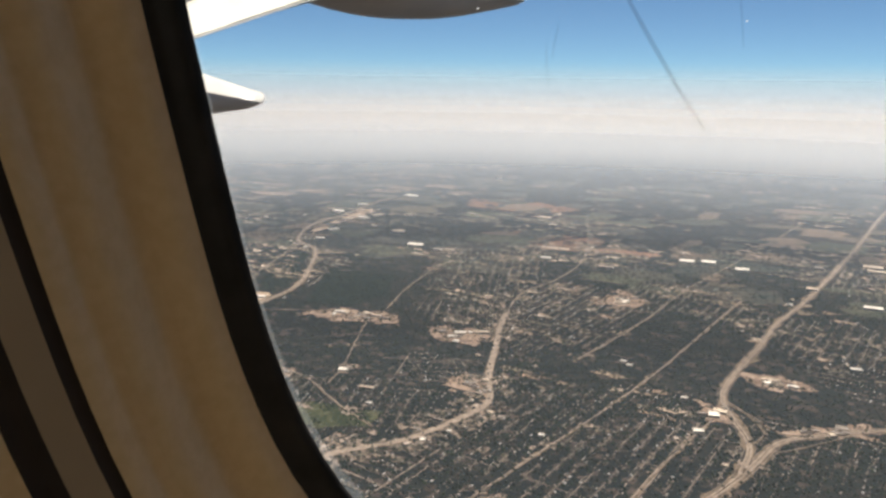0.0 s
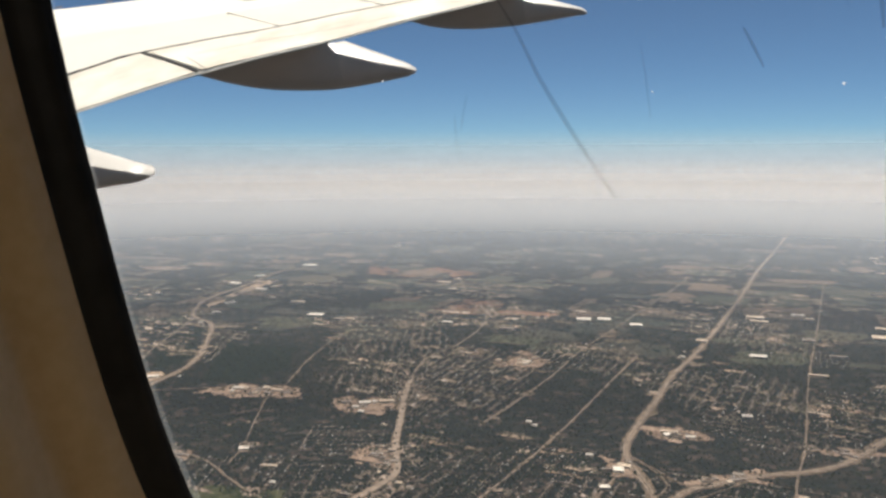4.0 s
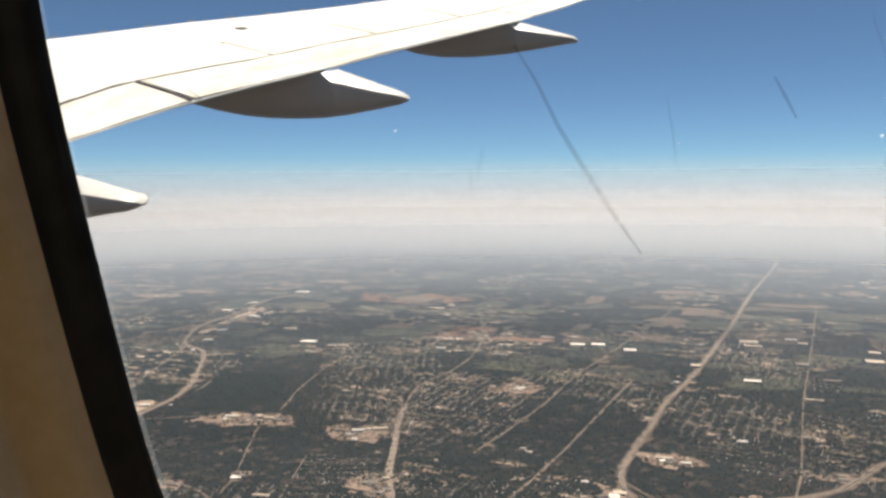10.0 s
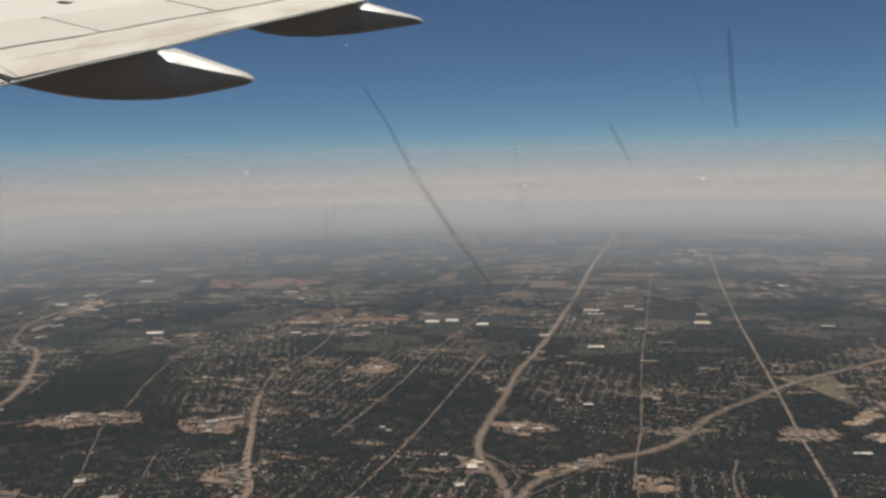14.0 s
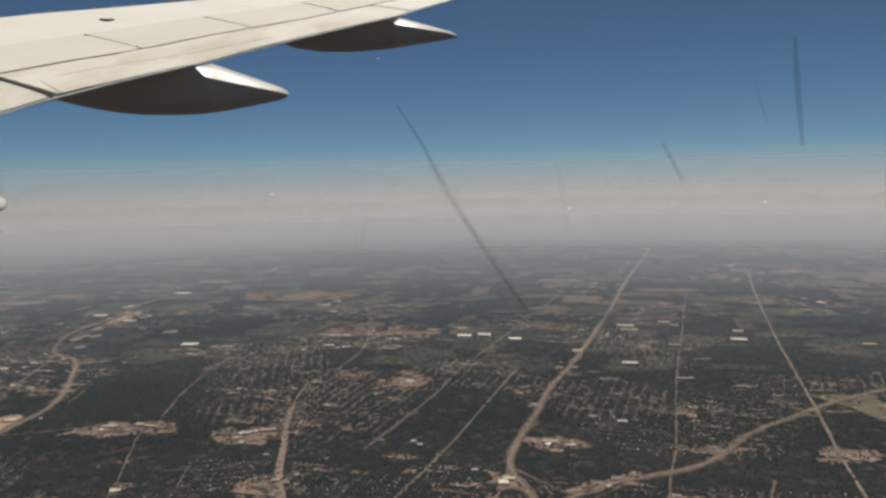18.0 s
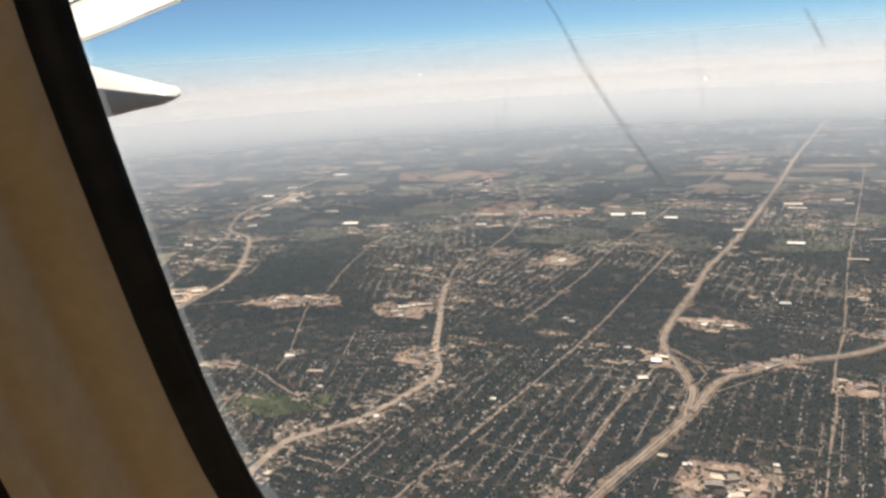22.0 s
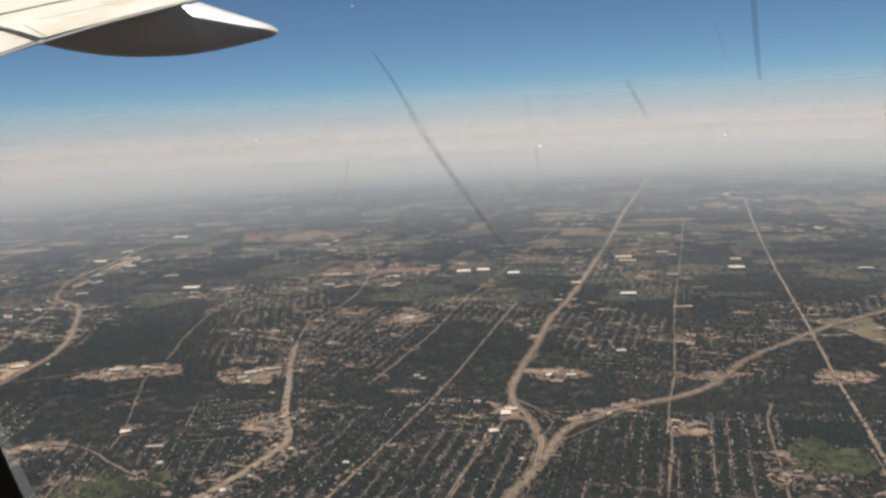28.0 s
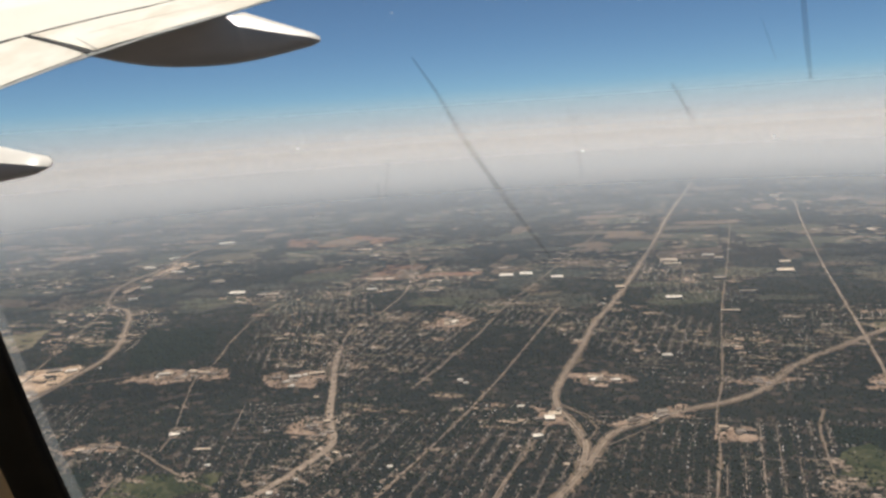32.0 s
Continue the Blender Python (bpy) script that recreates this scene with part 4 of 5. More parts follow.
# far clearings: thin uneven plots scattered out to the haze
vs_, fs_ = [], []
fr = random.Random(12)
for i in range(1900):
    cy = 215 + 620 * fr.random() ** 1.3
    cx = fr.uniform(-1.45 * cy - 60, 0.75 * cy + 40)
    if fr.random() < 0.45:
        ln, w = fr.choice(LINES[:22])
        q = ln[fr.randrange(len(ln))]
        if q.y > 260:
            cx, cy = q.x + fr.gauss(0, 9), q.y + fr.gauss(0, 7)
    if cy < 700 and not open_land(cx, cy):
        continue
    g = 0.45 + cy / 850
    for h in range(fr.randint(2, 6)):
        x, y = cx + fr.gauss(0, 10) * g, cy + fr.gauss(0, 4) * g
        sx, sy = fr.uniform(1.5, 9.0) * g, fr.uniform(1.0, 4.5) * g
        k, m = len(vs_), 12
        lift = 0.05 + 0.00001 * k / 12
        for j in range(m):
            a = 2 * math.pi * j / m
            q = max(abs(math.cos(a)), abs(math.sin(a)))
            w = fr.uniform(0.55, 1.2)
            u, v = sx * math.cos(a) / q * w / 2, sy * math.sin(a) / q * w / 2
            vs_.append((x + u * 0.99 + v * 0.14, y - u * 0.14 + v * 0.99, lift))
        fs_.append(tuple(range(k, k + m)))
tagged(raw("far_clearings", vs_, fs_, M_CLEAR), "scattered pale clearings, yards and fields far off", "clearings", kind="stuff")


# clearings and yards in the middle distance, spread along the compass grid
vs_, fs_ = [], []
for i in range(600):
    cy = 165 + 330 * fr.random() ** 1.3
    cx = fr.uniform(-1.2 * cy, 0.62 * cy)
    if fr.random() < 0.5:
        ln, w = fr.choice(LINES[:16])
        q = ln[fr.randrange(len(ln))]
        if 160 < q.y < 480:
            cx, cy = q.x + fr.gauss(0, 4), q.y + fr.gauss(0, 4)
    if not open_land(cx, cy):
        continue
    g = 0.55 + cy / 500
    for h in range(fr.randint(1, 4)):
        x, y = cx + fr.gauss(0, 6) * g, cy + fr.gauss(0, 2.4) * g
        sx, sy = fr.uniform(2.0, 11) * g, fr.uniform(1.0, 3.6) * g
        k, m = len(vs_), 14
        for j in range(m):
            a = 2 * math.pi * j / m
            q = max(abs(math.cos(a)), abs(math.sin(a))) ** 0.9
            w = fr.uniform(0.6, 1.15)
            u, v = sx * math.cos(a) / q * w / 2, sy * math.sin(a) / q * w / 2
            vs_.append((x + u * 0.99 + v * 0.14, y - u * 0.14 + v * 0.99, 0.044 + 0.000004 * k))
        fs_.append(tuple(range(k, k + m)))
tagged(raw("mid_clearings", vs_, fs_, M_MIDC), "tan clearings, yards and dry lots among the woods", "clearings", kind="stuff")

# broad far fields and woods, close in tone
vs_, fs_ = [], []
for i in range(1000):
    y = 260 + 640 * fr.random() ** 1.2
    x = fr.uniform(-1.45 * y - 60, 0.75 * y + 40)
    sx, sy = fr.uniform(6, 34) * (0.6 + y / 900), fr.uniform(5, 24) * (0.6 + y / 700)
    k, m = len(vs_), 14
    for j in range(m):
        a = 2 * math.pi * j / m
        q = max(abs(math.cos(a)), abs(math.sin(a))) ** 0.7
        w = fr.uniform(0.6, 1.15)
        vs_.append((x + sx * math.cos(a) / q * w / 2, y + sy * math.sin(a) / q * w / 2, 0.02 + 0.00003 * i))
    fs_.append(tuple(range(k, k + m)))
tagged(raw("far_fields", vs_, fs_, M_FIELD), "muted far fields, pastures and woods", "fields", kind="stuff")

# small paved and bare plots, thickest along the roads
vs_, fs_ = [], []
for i in range(560):
    if fr.random() < 0.72:
        ln, w = fr.choice(LINES[:20] + [LINES[8]] * 9)
        q = ln[fr.randrange(len(ln))]
        cx, cy = q.x + fr.gauss(0, 2.0), q.y + fr.gauss(0, 2.4)
    else:
        cy = 55 + 240 * fr.random()
        cx = fr.uniform(-1.35 * cy - 20, 0.62 * cy + 12)
    if not 50 < cy < 330 or (cy > 150 and not open_land(cx, cy)):
        continue
    for h in range(fr.randint(2, 9)):
        x, y = cx + fr.gauss(0, 2.0), cy + fr.gauss(0, 1.6)
        s = fr.choice([0.3, 0.4, 0.5, 0.7, 1.0])
        sx, sy = fr.uniform(0.5, 2.2) * s, fr.uniform(0.5, 2.0) * s
        k = len(vs_)
        for a, c in ((-1, -1), (0.1, -1.1), (1, -1), (1.1, 0.2), (1, 1), (-0.2, 0.9), (-1, 1)):
            u, v = a * sx * fr.uniform(0.7, 1), c * sy * fr.uniform(0.7, 1)
            vs_.append((x + u * 0.99 + v * 0.14, y - u * 0.14 + v * 0.99, 0.042 + 0.000005 * k))
        fs_.append(tuple(range(k, k + 7)))
tagged(raw("paved_plots", vs_, fs_, M_PATCH), "small pale paved and bare plots between houses", "plots", kind="stuff")


# ---- larger buildings, each one a thing ----
def shed(x, y, lx, ly, h, turn, roof, label, units=2, name="warehouse"):
    top = tagged(empty(name, pose(x, y, 0, 0, 0, turn)), label, "building", group="large flat-roofed buildings")
    bm = bmesh.new()
    box(bm, -lx / 2, -ly / 2, 0, lx / 2, ly / 2, h, 0.02)
    part("wall", bm, M_WALL, top)
    bm = bmesh.new()
    box(bm, -lx / 2 + 0.05, -ly / 2 + 0.05, h, lx / 2 - 0.05, ly / 2 - 0.05, h + 0.03)
    part("roof", bm, roof, top)
    for a, c, d, e in ((-lx / 2 - 0.02, -ly / 2 - 0.02, lx / 2 + 0.02, -ly / 2 + 0.05), (-lx / 2 - 0.02, ly / 2 - 0.05, lx / 2 + 0.02, ly / 2 + 0.02)):
        bm = bmesh.new()
        box(bm, a, c, h + 0.002, d, e, h + 0.10)
        part("parapet", bm, roof, top)
    r = random.Random(int(x * 31 + y * 17))
    for i in range(units):
        bm = bmesh.new()
        u, v = r.uniform(-lx * 0.38, lx * 0.38), r.uniform(-ly * 0.32, ly * 0.32)
        box(bm, u - 0.1, v - 0.08, h + 0.03, u + 0.1, v + 0.08, h + 0.15, 0.01)
        part("roof_unit", bm, M_UNIT, top)
    return top


W_, C_, G_ = M_WHITE, M_CREAM, M_GREYR
BUILT = [(-153.7, 287.6, 8, 5, 0.5, 8, W_), (-46.4, 311.4, 7, 5, 0.5, 4, W_), (-38.6, 313.8, 6.5, 5, 0.5, 4, W_), (-25.6, 306.8, 6, 4.5, 0.5, 4, W_), (18.6, 335, 8.5, 5, 0.6, 0, C_), (19.8, 327.5, 8.5, 3, 0.5, 0, C_),
         (59.5, 310.6, 7.5, 6, 0.6, -2, C_), (-225.4, 416.5, 11, 6, 0.6, 0, W_), (-16.4, 162.6, 2.8, 3.0, 0.4, 8, W_), (-18, 152.8, 2.6, 1.7, 0.4, 20, W_), (-23.4, 168.9, 2.0, 1.1, 0.35, 8, W_), (-192.5, 354.2, 6, 3, 0.5, 30, C_),
         (-96.8, 289.9, 5, 2.4, 0.5, 5, W_), (-136.4, 284.1, 5, 2.4, 0.5, 5, C_), (-39.1, 184, 2.0, 1.1, 0.3, 8, W_), (35.2, 344.1, 6, 3, 0.5, 4, W_), (32.3, 252.3, 7, 1.6, 0.4, 2, C_), (10.7, 206.8, 3.2, 2.0, 0.4, 8, W_),
         (-45, 136.6, 1.5, 1.1, 0.3, 8, W_), (6.1, 122.9, 1.2, 1.0, 0.3, 8, W_), (-7.2, 119.8, 1.8, 1.2, 0.35, 8, W_), (-3, 115, 3.4, 2.2, 0.4, 10, G_), (0.5, 112.5, 2.4, 1.8, 0.4, 10, C_), (55.6, 137.4, 1.8, 1.2, 0.4, 8, W_),
         (54.4, 117.9, 1.3, 1.0, 0.35, 8, W_), (20, 84.9, 2.0, 1.3, 0.35, 8, G_), (-10.9, 77.3, 1.2, 0.9, 0.3, 8, W_), (68, 175.7, 5, 1.4, 0.4, 6, W_), (-82.5, 134.2, 1.4, 1.2, 0.35, 15, W_), (-64.4, 124, 1.4, 1.4, 0.35, 25, W_),
         (-87.7, 141.5, 4.5, 1.2, 0.4, 10, C_), (-145.6, 145.5, 1.3, 1.2, 0.35, 20, W_), (-40.9, 186, 1.8, 1.2, 0.35, 8, W_), (-94, 225.8, 3, 1.6, 0.4, 20, C_), (-158.7, 152.6, 2.6, 4, 0.5, 12, C_), (-162.7, 165.7, 3, 4, 0.5, 14, W_),
         (-158.9, 171.5, 3, 3.4, 0.5, 14, G_), (-166.6, 181, 4, 3, 0.5, 16, C_), (-162.8, 190.7, 5, 3, 0.5, 25, G_), (-157, 190.5, 4, 2.4, 0.5, 25, W_), (-155.3, 165.2, 2, 3, 0.4, 10, W_), (-150.4, 137.6, 2.2, 1.4, 0.4, 25, C_),
         (-81, 190.5, 5, 2, 0.4, 25, C_), (-86, 187.5, 4, 2, 0.4, 25, W_), (-91, 186.5, 3, 2, 0.4, 25, G_), (-68.5, 155, 3.4, 2, 0.4, 20, G_), (-66, 158, 2, 1.2, 0.4, 20, C_), (-135.5, 121.5, 3, 0.7, 0.3, 30, W_), (-134.3, 123.2, 3, 0.7, 0.3, 30, C_),
         (-133.2, 124.9, 3, 0.7, 0.3, 30, W_), (-132, 126.5, 3, 0.7, 0.3, 30, G_), (-123.3, 115, 1.6, 1.4, 0.4, 30, C_), (-114.5, 190.2, 4, 1.6, 0.4, 5, C_), (-126, 188.6, 4, 1.6, 0.4, 10, W_), (49.7, 119.2, 2.2, 1.4, 0.4, 8, C_),
         (-7.5, 189.3, 5, 1.6, 0.4, 5, C_), (-2.5, 187.2, 3, 1.4, 0.4, 5, W_), (-203, 300, 6, 3, 0.5, 60, W_), (-206, 345, 7, 3, 0.5, 60, C_), (-232, 372, 8, 3, 0.5, 65, W_), (-196, 279, 5, 2.4, 0.5, 30, W_)]
for x, y, lx, ly, h, turn, roof in BUILT:
    lab = {W_: "bright white flat-roofed warehouse with wall parapets", C_: "cream flat-roofed commercial building", G_: "grey flat-roofed commercial building"}[roof]
    shed(x, y, lx * 0.8, ly * 0.8, h, turn, roof, lab, 3 if lx > 3 else 1)
br = random.Random(77)
for (n_, c_, m_, l_), poly in zip(SITES, HOLES):
    if m_ not in (M_LOT, M_BARE):
        continue
    lo, hi = poly.min(0), poly.max(0)
    cx, cy = poly.mean(0)
    far = 1 + cy / 300
    for k in range(min(10, int((hi - lo).prod() / 32 / far) + 2)):
        w = np.array([br.random() ** 2 for _ in poly])
        x, y = (poly * (w / w.sum())[:, None]).sum(0)
        roof = br.choice([C_, C_, G_, G_, G_, G_, G_, W_])
        lab = {W_: "white-roofed building on a paved lot", C_: "cream-roofed building on a paved lot", G_: "grey-roofed building on a paved lot"}[roof]
        shed(float(x), float(y), br.uniform(0.7, 2.4) * far ** 0.5, br.uniform(0.6, 1.6) * far ** 0.5, 0.3, br.choice([-2, 8, 25]), roof, lab, 1, "store")
for i in range(34):
    y = 260 + 900 * br.random() ** 1.7
    x = br.uniform(-1.3 * y, 0.7 * y)
    if br.random() < 0.5:
        i0 = br.choice([(-40, 330), (40, 320), (-180, 330), (80, 300), (-250, 330)])
        x, y = i0[0] + br.gauss(0, 40), i0[1] + br.gauss(0, 25)
    s = 1 + y / 500
    roof = br.choice([C_, G_, C_, G_, G_, W_])
    lab = {W_: "bright white flat-roofed warehouse with wall parapets", C_: "cream flat-roofed commercial building", G_: "grey flat-roofed commercial building"}[roof]
    shed(x, y, br.uniform(1.5, 4) * s, br.uniform(1, 2.4) * s, 0.4 * s, -2 + br.gauss(0, 4), roof, lab, 1)
for i in range(70):
    kk = br.choice([l for l in LINES[:4]] + [LINES[8]] * 4)[0]
    q = kk[br.randrange(len(kk))]
    if not (55 < q.y < 300):
        continue
    sd = br.choice([-1, 1]) * br.uniform(2.8, 4.2)
    roof = br.choice([W_, C_, C_, G_])
    lab = {W_: "small white-roofed roadside store", C_: "small cream-roofed roadside store", G_: "small grey-roofed roadside store"}[roof]
    shed(q.x + sd, q.y + sd * 0.3, br.uniform(0.7, 1.8), br.uniform(0.6, 1.2), 0.28, -2 + br.gauss(0, 10), roof, lab, 1, "roadside_store")


# ---- the aircraft ----
def P(o, f, z):
    """Outboard, forward and up from the eye, in metres, to the aircraft's own axes."""
    return Vector((-f, o, z))


def interp(x, table):
    xs, ys = [q[0] for q in table], [q[1] for q in table]
    return float(np.interp(x, xs, ys))


TE_F = [(0.6, 4.75), (4.2, 4.55), (14.5, 0.66), (18.1, -1.25)]
TE_Z = [(0.6, -0.75), (5.08, -0.067), (5.44, 0.011), (5.9, 0.096), (6.08, 0.135), (7.1, 0.26), (7.63, 0.318), (8.55, 0.46), (11.0, 0.767), (12.55, 1.005), (13.84, 1.247), (15.38, 1.556), (17.4, 2.03)]
LE_F = [(0.6, 12.5), (5.0, 9.2), (8.2, 6.73), (18.1, 0.0)]
LE_Z = [(0.6, 0.40), (5.0, 0.84), (8.13, 1.096), (9.2, 1.20), (10.1, 1.262), (11.1, 1.345), (12.8, 1.515), (14.47, 1.737), (15.8, 1.916), (16.87, 2.09), (17.4, 2.18)]


def top_of(o, f):
    """Height of the wing's upper skin."""
    f0, f1, z0, z1 = interp(o, TE_F), interp(o, LE_F), interp(o, TE_Z), interp(o, LE_Z)
    u = min(max((f - f0) / (f1 - f0), 0.0), 1.0)
    return z0 + (z1 - z0) * u + 0.05 * (f1 - f0) * u * (1 - u)


def outward(bm):
    """Faces of a closed skin turned outwards, judged by its highest face."""
    bmesh.ops.recalc_face_normals(bm, faces=bm.faces)
    bm.normal_update()
    top = max((f for f in bm.faces if abs(f.normal.z) > 0.5), key=lambda f: f.calc_center_median().z)
    if top.normal.z < 0:
        bmesh.ops.reverse_faces(bm, faces=bm.faces)


wing = tagged(empty("wing", CRAFT), "white airliner wing with flap fairings and an upturned winglet", "wing")

US = [0.0, 0.04, 0.12, 0.25, 0.4, 0.55, 0.7, 0.82, 0.9, 0.95, 0.98, 1.0]


def section(le, te, thick, nrm):
    """An aerofoil ring: upper skin from tail to nose, then the lower skin back."""
    ch = (le - te).length
    up = []
    for u in US:
        q = te.lerp(le, u) + nrm * (0.05 * ch * u * (1 - u))
        drop = 0.0 if u < 0.9 else 0.02 * ch * ((u - 0.9) / 0.1) ** 2
        up.append(q - nrm * drop)
    lo = []
    for u in reversed(US[:-1]):
        t = thick * ch * 2.6 * (math.sqrt(max(1 - u, 0)) * u ** 0.9) * 0.9 + 0.006
        lo.append(te.lerp(le, u) - nrm * t)
    return up + lo


rings_ = []
zed = Vector((0, 0, 1))
for o in [0.6, 2, 3.2, 4.2, 5, 5.85, 6.6, 7.25, 8.2, 9.2, 10.2, 11.2, 12.4, 13.6, 14.5, 15.4, 16.2, 16.9, 17.4]:
    rings_.append(section(P(o, interp(o, LE_F), interp(o, LE_Z)), P(o, interp(o, TE_F), interp(o, TE_Z)), 0.11 if o < 14 else 0.09, zed))
bm = bmesh.new()
prev = None
for r in rings_:
    cur = [bm.verts.new(q) for q in r]
    if prev:
        for i in range(len(cur)):
            j = (i + 1) % len(cur)
            bm.faces.new((prev[i], cur[i], cur[j], prev[j]))
    prev = cur
bmesh.ops.holes_fill(bm, edges=[e for e in bm.edges if e.is_boundary])
outward(bm)
part("wing_skin", bm, M_WING, wing, "off-white painted wing skin", True)

# the winglet: a blended upward curve; its shade is put in as grey above the bright root
WL = [((17.4, 0.476, 2.18), (17.4, -0.88, 2.03), (0, 1)), ((17.75, 0.0, 2.32), (17.75, -0.93, 2.07), (-0.45, 0.9)),
      ((18.0, -0.15, 2.40), (18.0, -1.05, 2.18), (-0.85, 0.5)), ((18.2, -0.22, 2.48), (18.2, -1.23, 2.35), (-0.97, 0.2)),
      ((18.35, -0.44, 2.73), (18.35, -1.36, 2.61), (-1, 0.1)), ((18.6, -0.66, 2.99), (18.6, -1.48, 2.91), (-1, 0.08)),
      ((18.9, -1.3, 3.85), (18.9, -1.95, 3.80), (-1, 0.08)), ((19.1, -1.75, 4.5), (19.1, -2.15, 4.46), (-1, 0.06))]


def winglet_piece(name, k0, k1, material, label):
    bm = bmesh.new()
    prev = None
    for le, te, (ny, nzv) in WL[k0:k1 + 1]:
        n = Vector((0, ny, nzv)).normalized()
        cur = [bm.verts.new(q) for q in section(P(*le), P(*te), 0.07, n)]
        if prev:
            for i in range(len(cur)):
                j = (i + 1) % len(cur)
                bm.faces.new((prev[i], cur[i], cur[j], prev[j]))
        prev = cur
    bmesh.ops.recalc_face_normals(bm, faces=bm.faces)
    return part(name, bm, material, wing, label, True)


winglet_piece("winglet_root", 0, 2, M_WING, "bright white curved winglet root")
wlet = winglet_piece("winglet", 2, 7, M_WLET, "upturned winglet coloured grey as in shade, with navy and red markings")


def on_winglet(u, h):
    """A point on the winglet's inner face: u from tail to nose, h its height."""
    les = [(w[0][2], w[0]) for w in WL[2:]]
    le = [float(np.interp(h, [q[0] for q in les], [q[1][k] for q in les])) for k in range(3)]
    te = [float(np.interp(h, [q[0] for q in les], [w[1][k] for w in WL[2:]])) for k in range(3)]
    q = P(*te).lerp(P(*le), u)
    return q + Vector((0, -0.05 * u * (1 - u) - 0.012, 0))


def marking(name, u0, u1, h0, h1, material, label):
    bm = bmesh.new()
    n = 8
    a = [bm.verts.new(on_winglet(u0 + (u1 - u0) * i / n, h0)) for i in range(n + 1)]
    c = [bm.verts.new(on_winglet(u0 + (u1 - u0) * i / n, h1)) for i in range(n + 1)]
    for i in range(n):
        bm.faces.new((a[i], a[i + 1], c[i + 1], c[i]))
    bm.normal_update()
    bmesh.ops.solidify(bm, geom=bm.faces[:], thickness=0.003)
    part(name, bm, material, wlet, label)


marking("stripe", 0.02, 0.98, 2.475, 2.52, M_NAVY, "navy stripe")
marking("stripe", 0.02, 0.98, 2.44, 2.465, M_WING, "white stripe")
marking("stripe", 0.02, 0.70, 2.405, 2.43, M_REDM, "maroon stripe")
for i, (u, w, h) in enumerate(((0.84, 0.14, 0.14), (0.66, 0.14, 0.14), (0.53, 0.03, 0.03), (0.44, 0.09, 0.10), (0.32, 0.09, 0.10), (0.15, 0.19, 0.10))):
    marking("emblem_bar", u - w / 2, u + w / 2, 2.60, 2.60 + h, M_NAVY if i else M_REDM, "faded navy emblem bar")


def plate(name, o0, o1, fa, fb, lift, material, label, n=10, thick=0.007, skew0=0.0, skew1=0.0):
    """A control surface panel lying on the skin, between two forward lines."""
    bm = bmesh.new()
    g = []
    for i in range(n + 1):
        row = []
        for j in range(7):
            o = (o0 + skew0 * j / 6) * (1 - i / n) + (o1 + skew1 * j / 6) * i / n
            f = fa(o) + (fb(o) - fa(o)) * j / 6
            row.append(bm.verts.new(P(o, f, top_of(o, f) + lift)))
        g.append(row)
    for i in range(n):
        for j in range(6):
            bm.faces.new((g[i][j], g[i][j + 1], g[i + 1][j + 1], g[i + 1][j]))
    bm.normal_update()
    bmesh.ops.solidify(bm, geom=bm.faces[:], thickness=thick)
    outward(bm)
    return part(name, bm, material, wing, label)


def seam(name, pts, width, material, lift=0.012):
    """A gap or seam line over the skin through a few (outboard, forward) points."""
    bm = bmesh.new()
    dense = []
    for (o0, f0), (o1, f1) in zip(pts, pts[1:]):
        for k in range(16):
            dense.append(Vector((o0 + (o1 - o0) * k / 16, f0 + (f1 - f0) * k / 16)))
    dense.append(Vector(pts[-1]))
    prev = None
    for i, q in enumerate(dense):
        d = (dense[min(i + 1, len(dense) - 1)] - dense[max(i - 1, 0)]).normalized()
        s = Vector((-d.y, d.x)) * width / 2
        a, c = q + s, q - s
        cur = [bm.verts.new(P(a.x, a.y, top_of(a.x, a.y) + lift)), bm.verts.new(P(c.x, c.y, top_of(c.x, c.y) + lift))]
        if prev:
            bm.faces.new((prev[0], prev[1], cur[1], cur[0]))
        prev = cur
    bm.normal_update()
    bmesh.ops.solidify(bm, geom=bm.faces[:], thickness=0.010)
    outward(bm)
    return part(name, bm, material, wing)


def te(o):
    return interp(o, TE_F) + 0.02


def l1(o):
    return interp(o, [(4.0, 5.1), (5.74, 4.77), (6.3, 4.62), (6.95, 4.35), (7.78, 3.97), (8.81, 3.51), (10.2, 2.93), (10.94, 2.66), (12.6, 1.95), (14.37, 1.15), (15.83, 0.27), (16.9, -0.25)])


def l0(o):
    return interp(o, [(5, 6.3), (7.28, 5.2), (8.32, 4.6), (9.85, 3.9), (11.47, 3.15), (13.22, 2.27), (15.43, 0.99), (16.39, 0.42)])


plate("inboard_flap", 3.6, 5.97, te, lambda o: l1(o) - 0.03, 0.003, M_STAIN, "stained inboard flap", 12, skew1=0.28)
plate("outboard_flap", 6.05, 10.92, te, lambda o: l1(o) - 0.03, 0.003, M_FLAP, "cream outboard flap with brown stains", 20, skew0=0.28)
plate("aileron", 11.6, 16.2, te, lambda o: l1(o) - 0.03, 0.004, M_WING, "off-white aileron", 14)
for o0, o1 in ((4.6, 7.76), (7.80, 9.25), (9.29, 10.92)):
    plate("spoiler_panel", o0, o1, lambda o: l1(o) + 0.01, l0, 0.005, M_SPOIL, "off-white spoiler panel", 8, skew0=0.31, skew1=0.31)
plate("rear_panel", 10.96, 16.2, lambda o: l1(o) + 0.01, l0, 0.005, M_SPOIL, "off-white rear wing panel", 14, skew0=0.31)
seam("flap_gap", [(4.6, 5.0), (5.74, 4.77), (6.3, 4.62)], 0.030, M_GAP)
seam("flap_gap", [(6.3, 4.62), (6.0, 3.88)], 0.034, M_GAP)
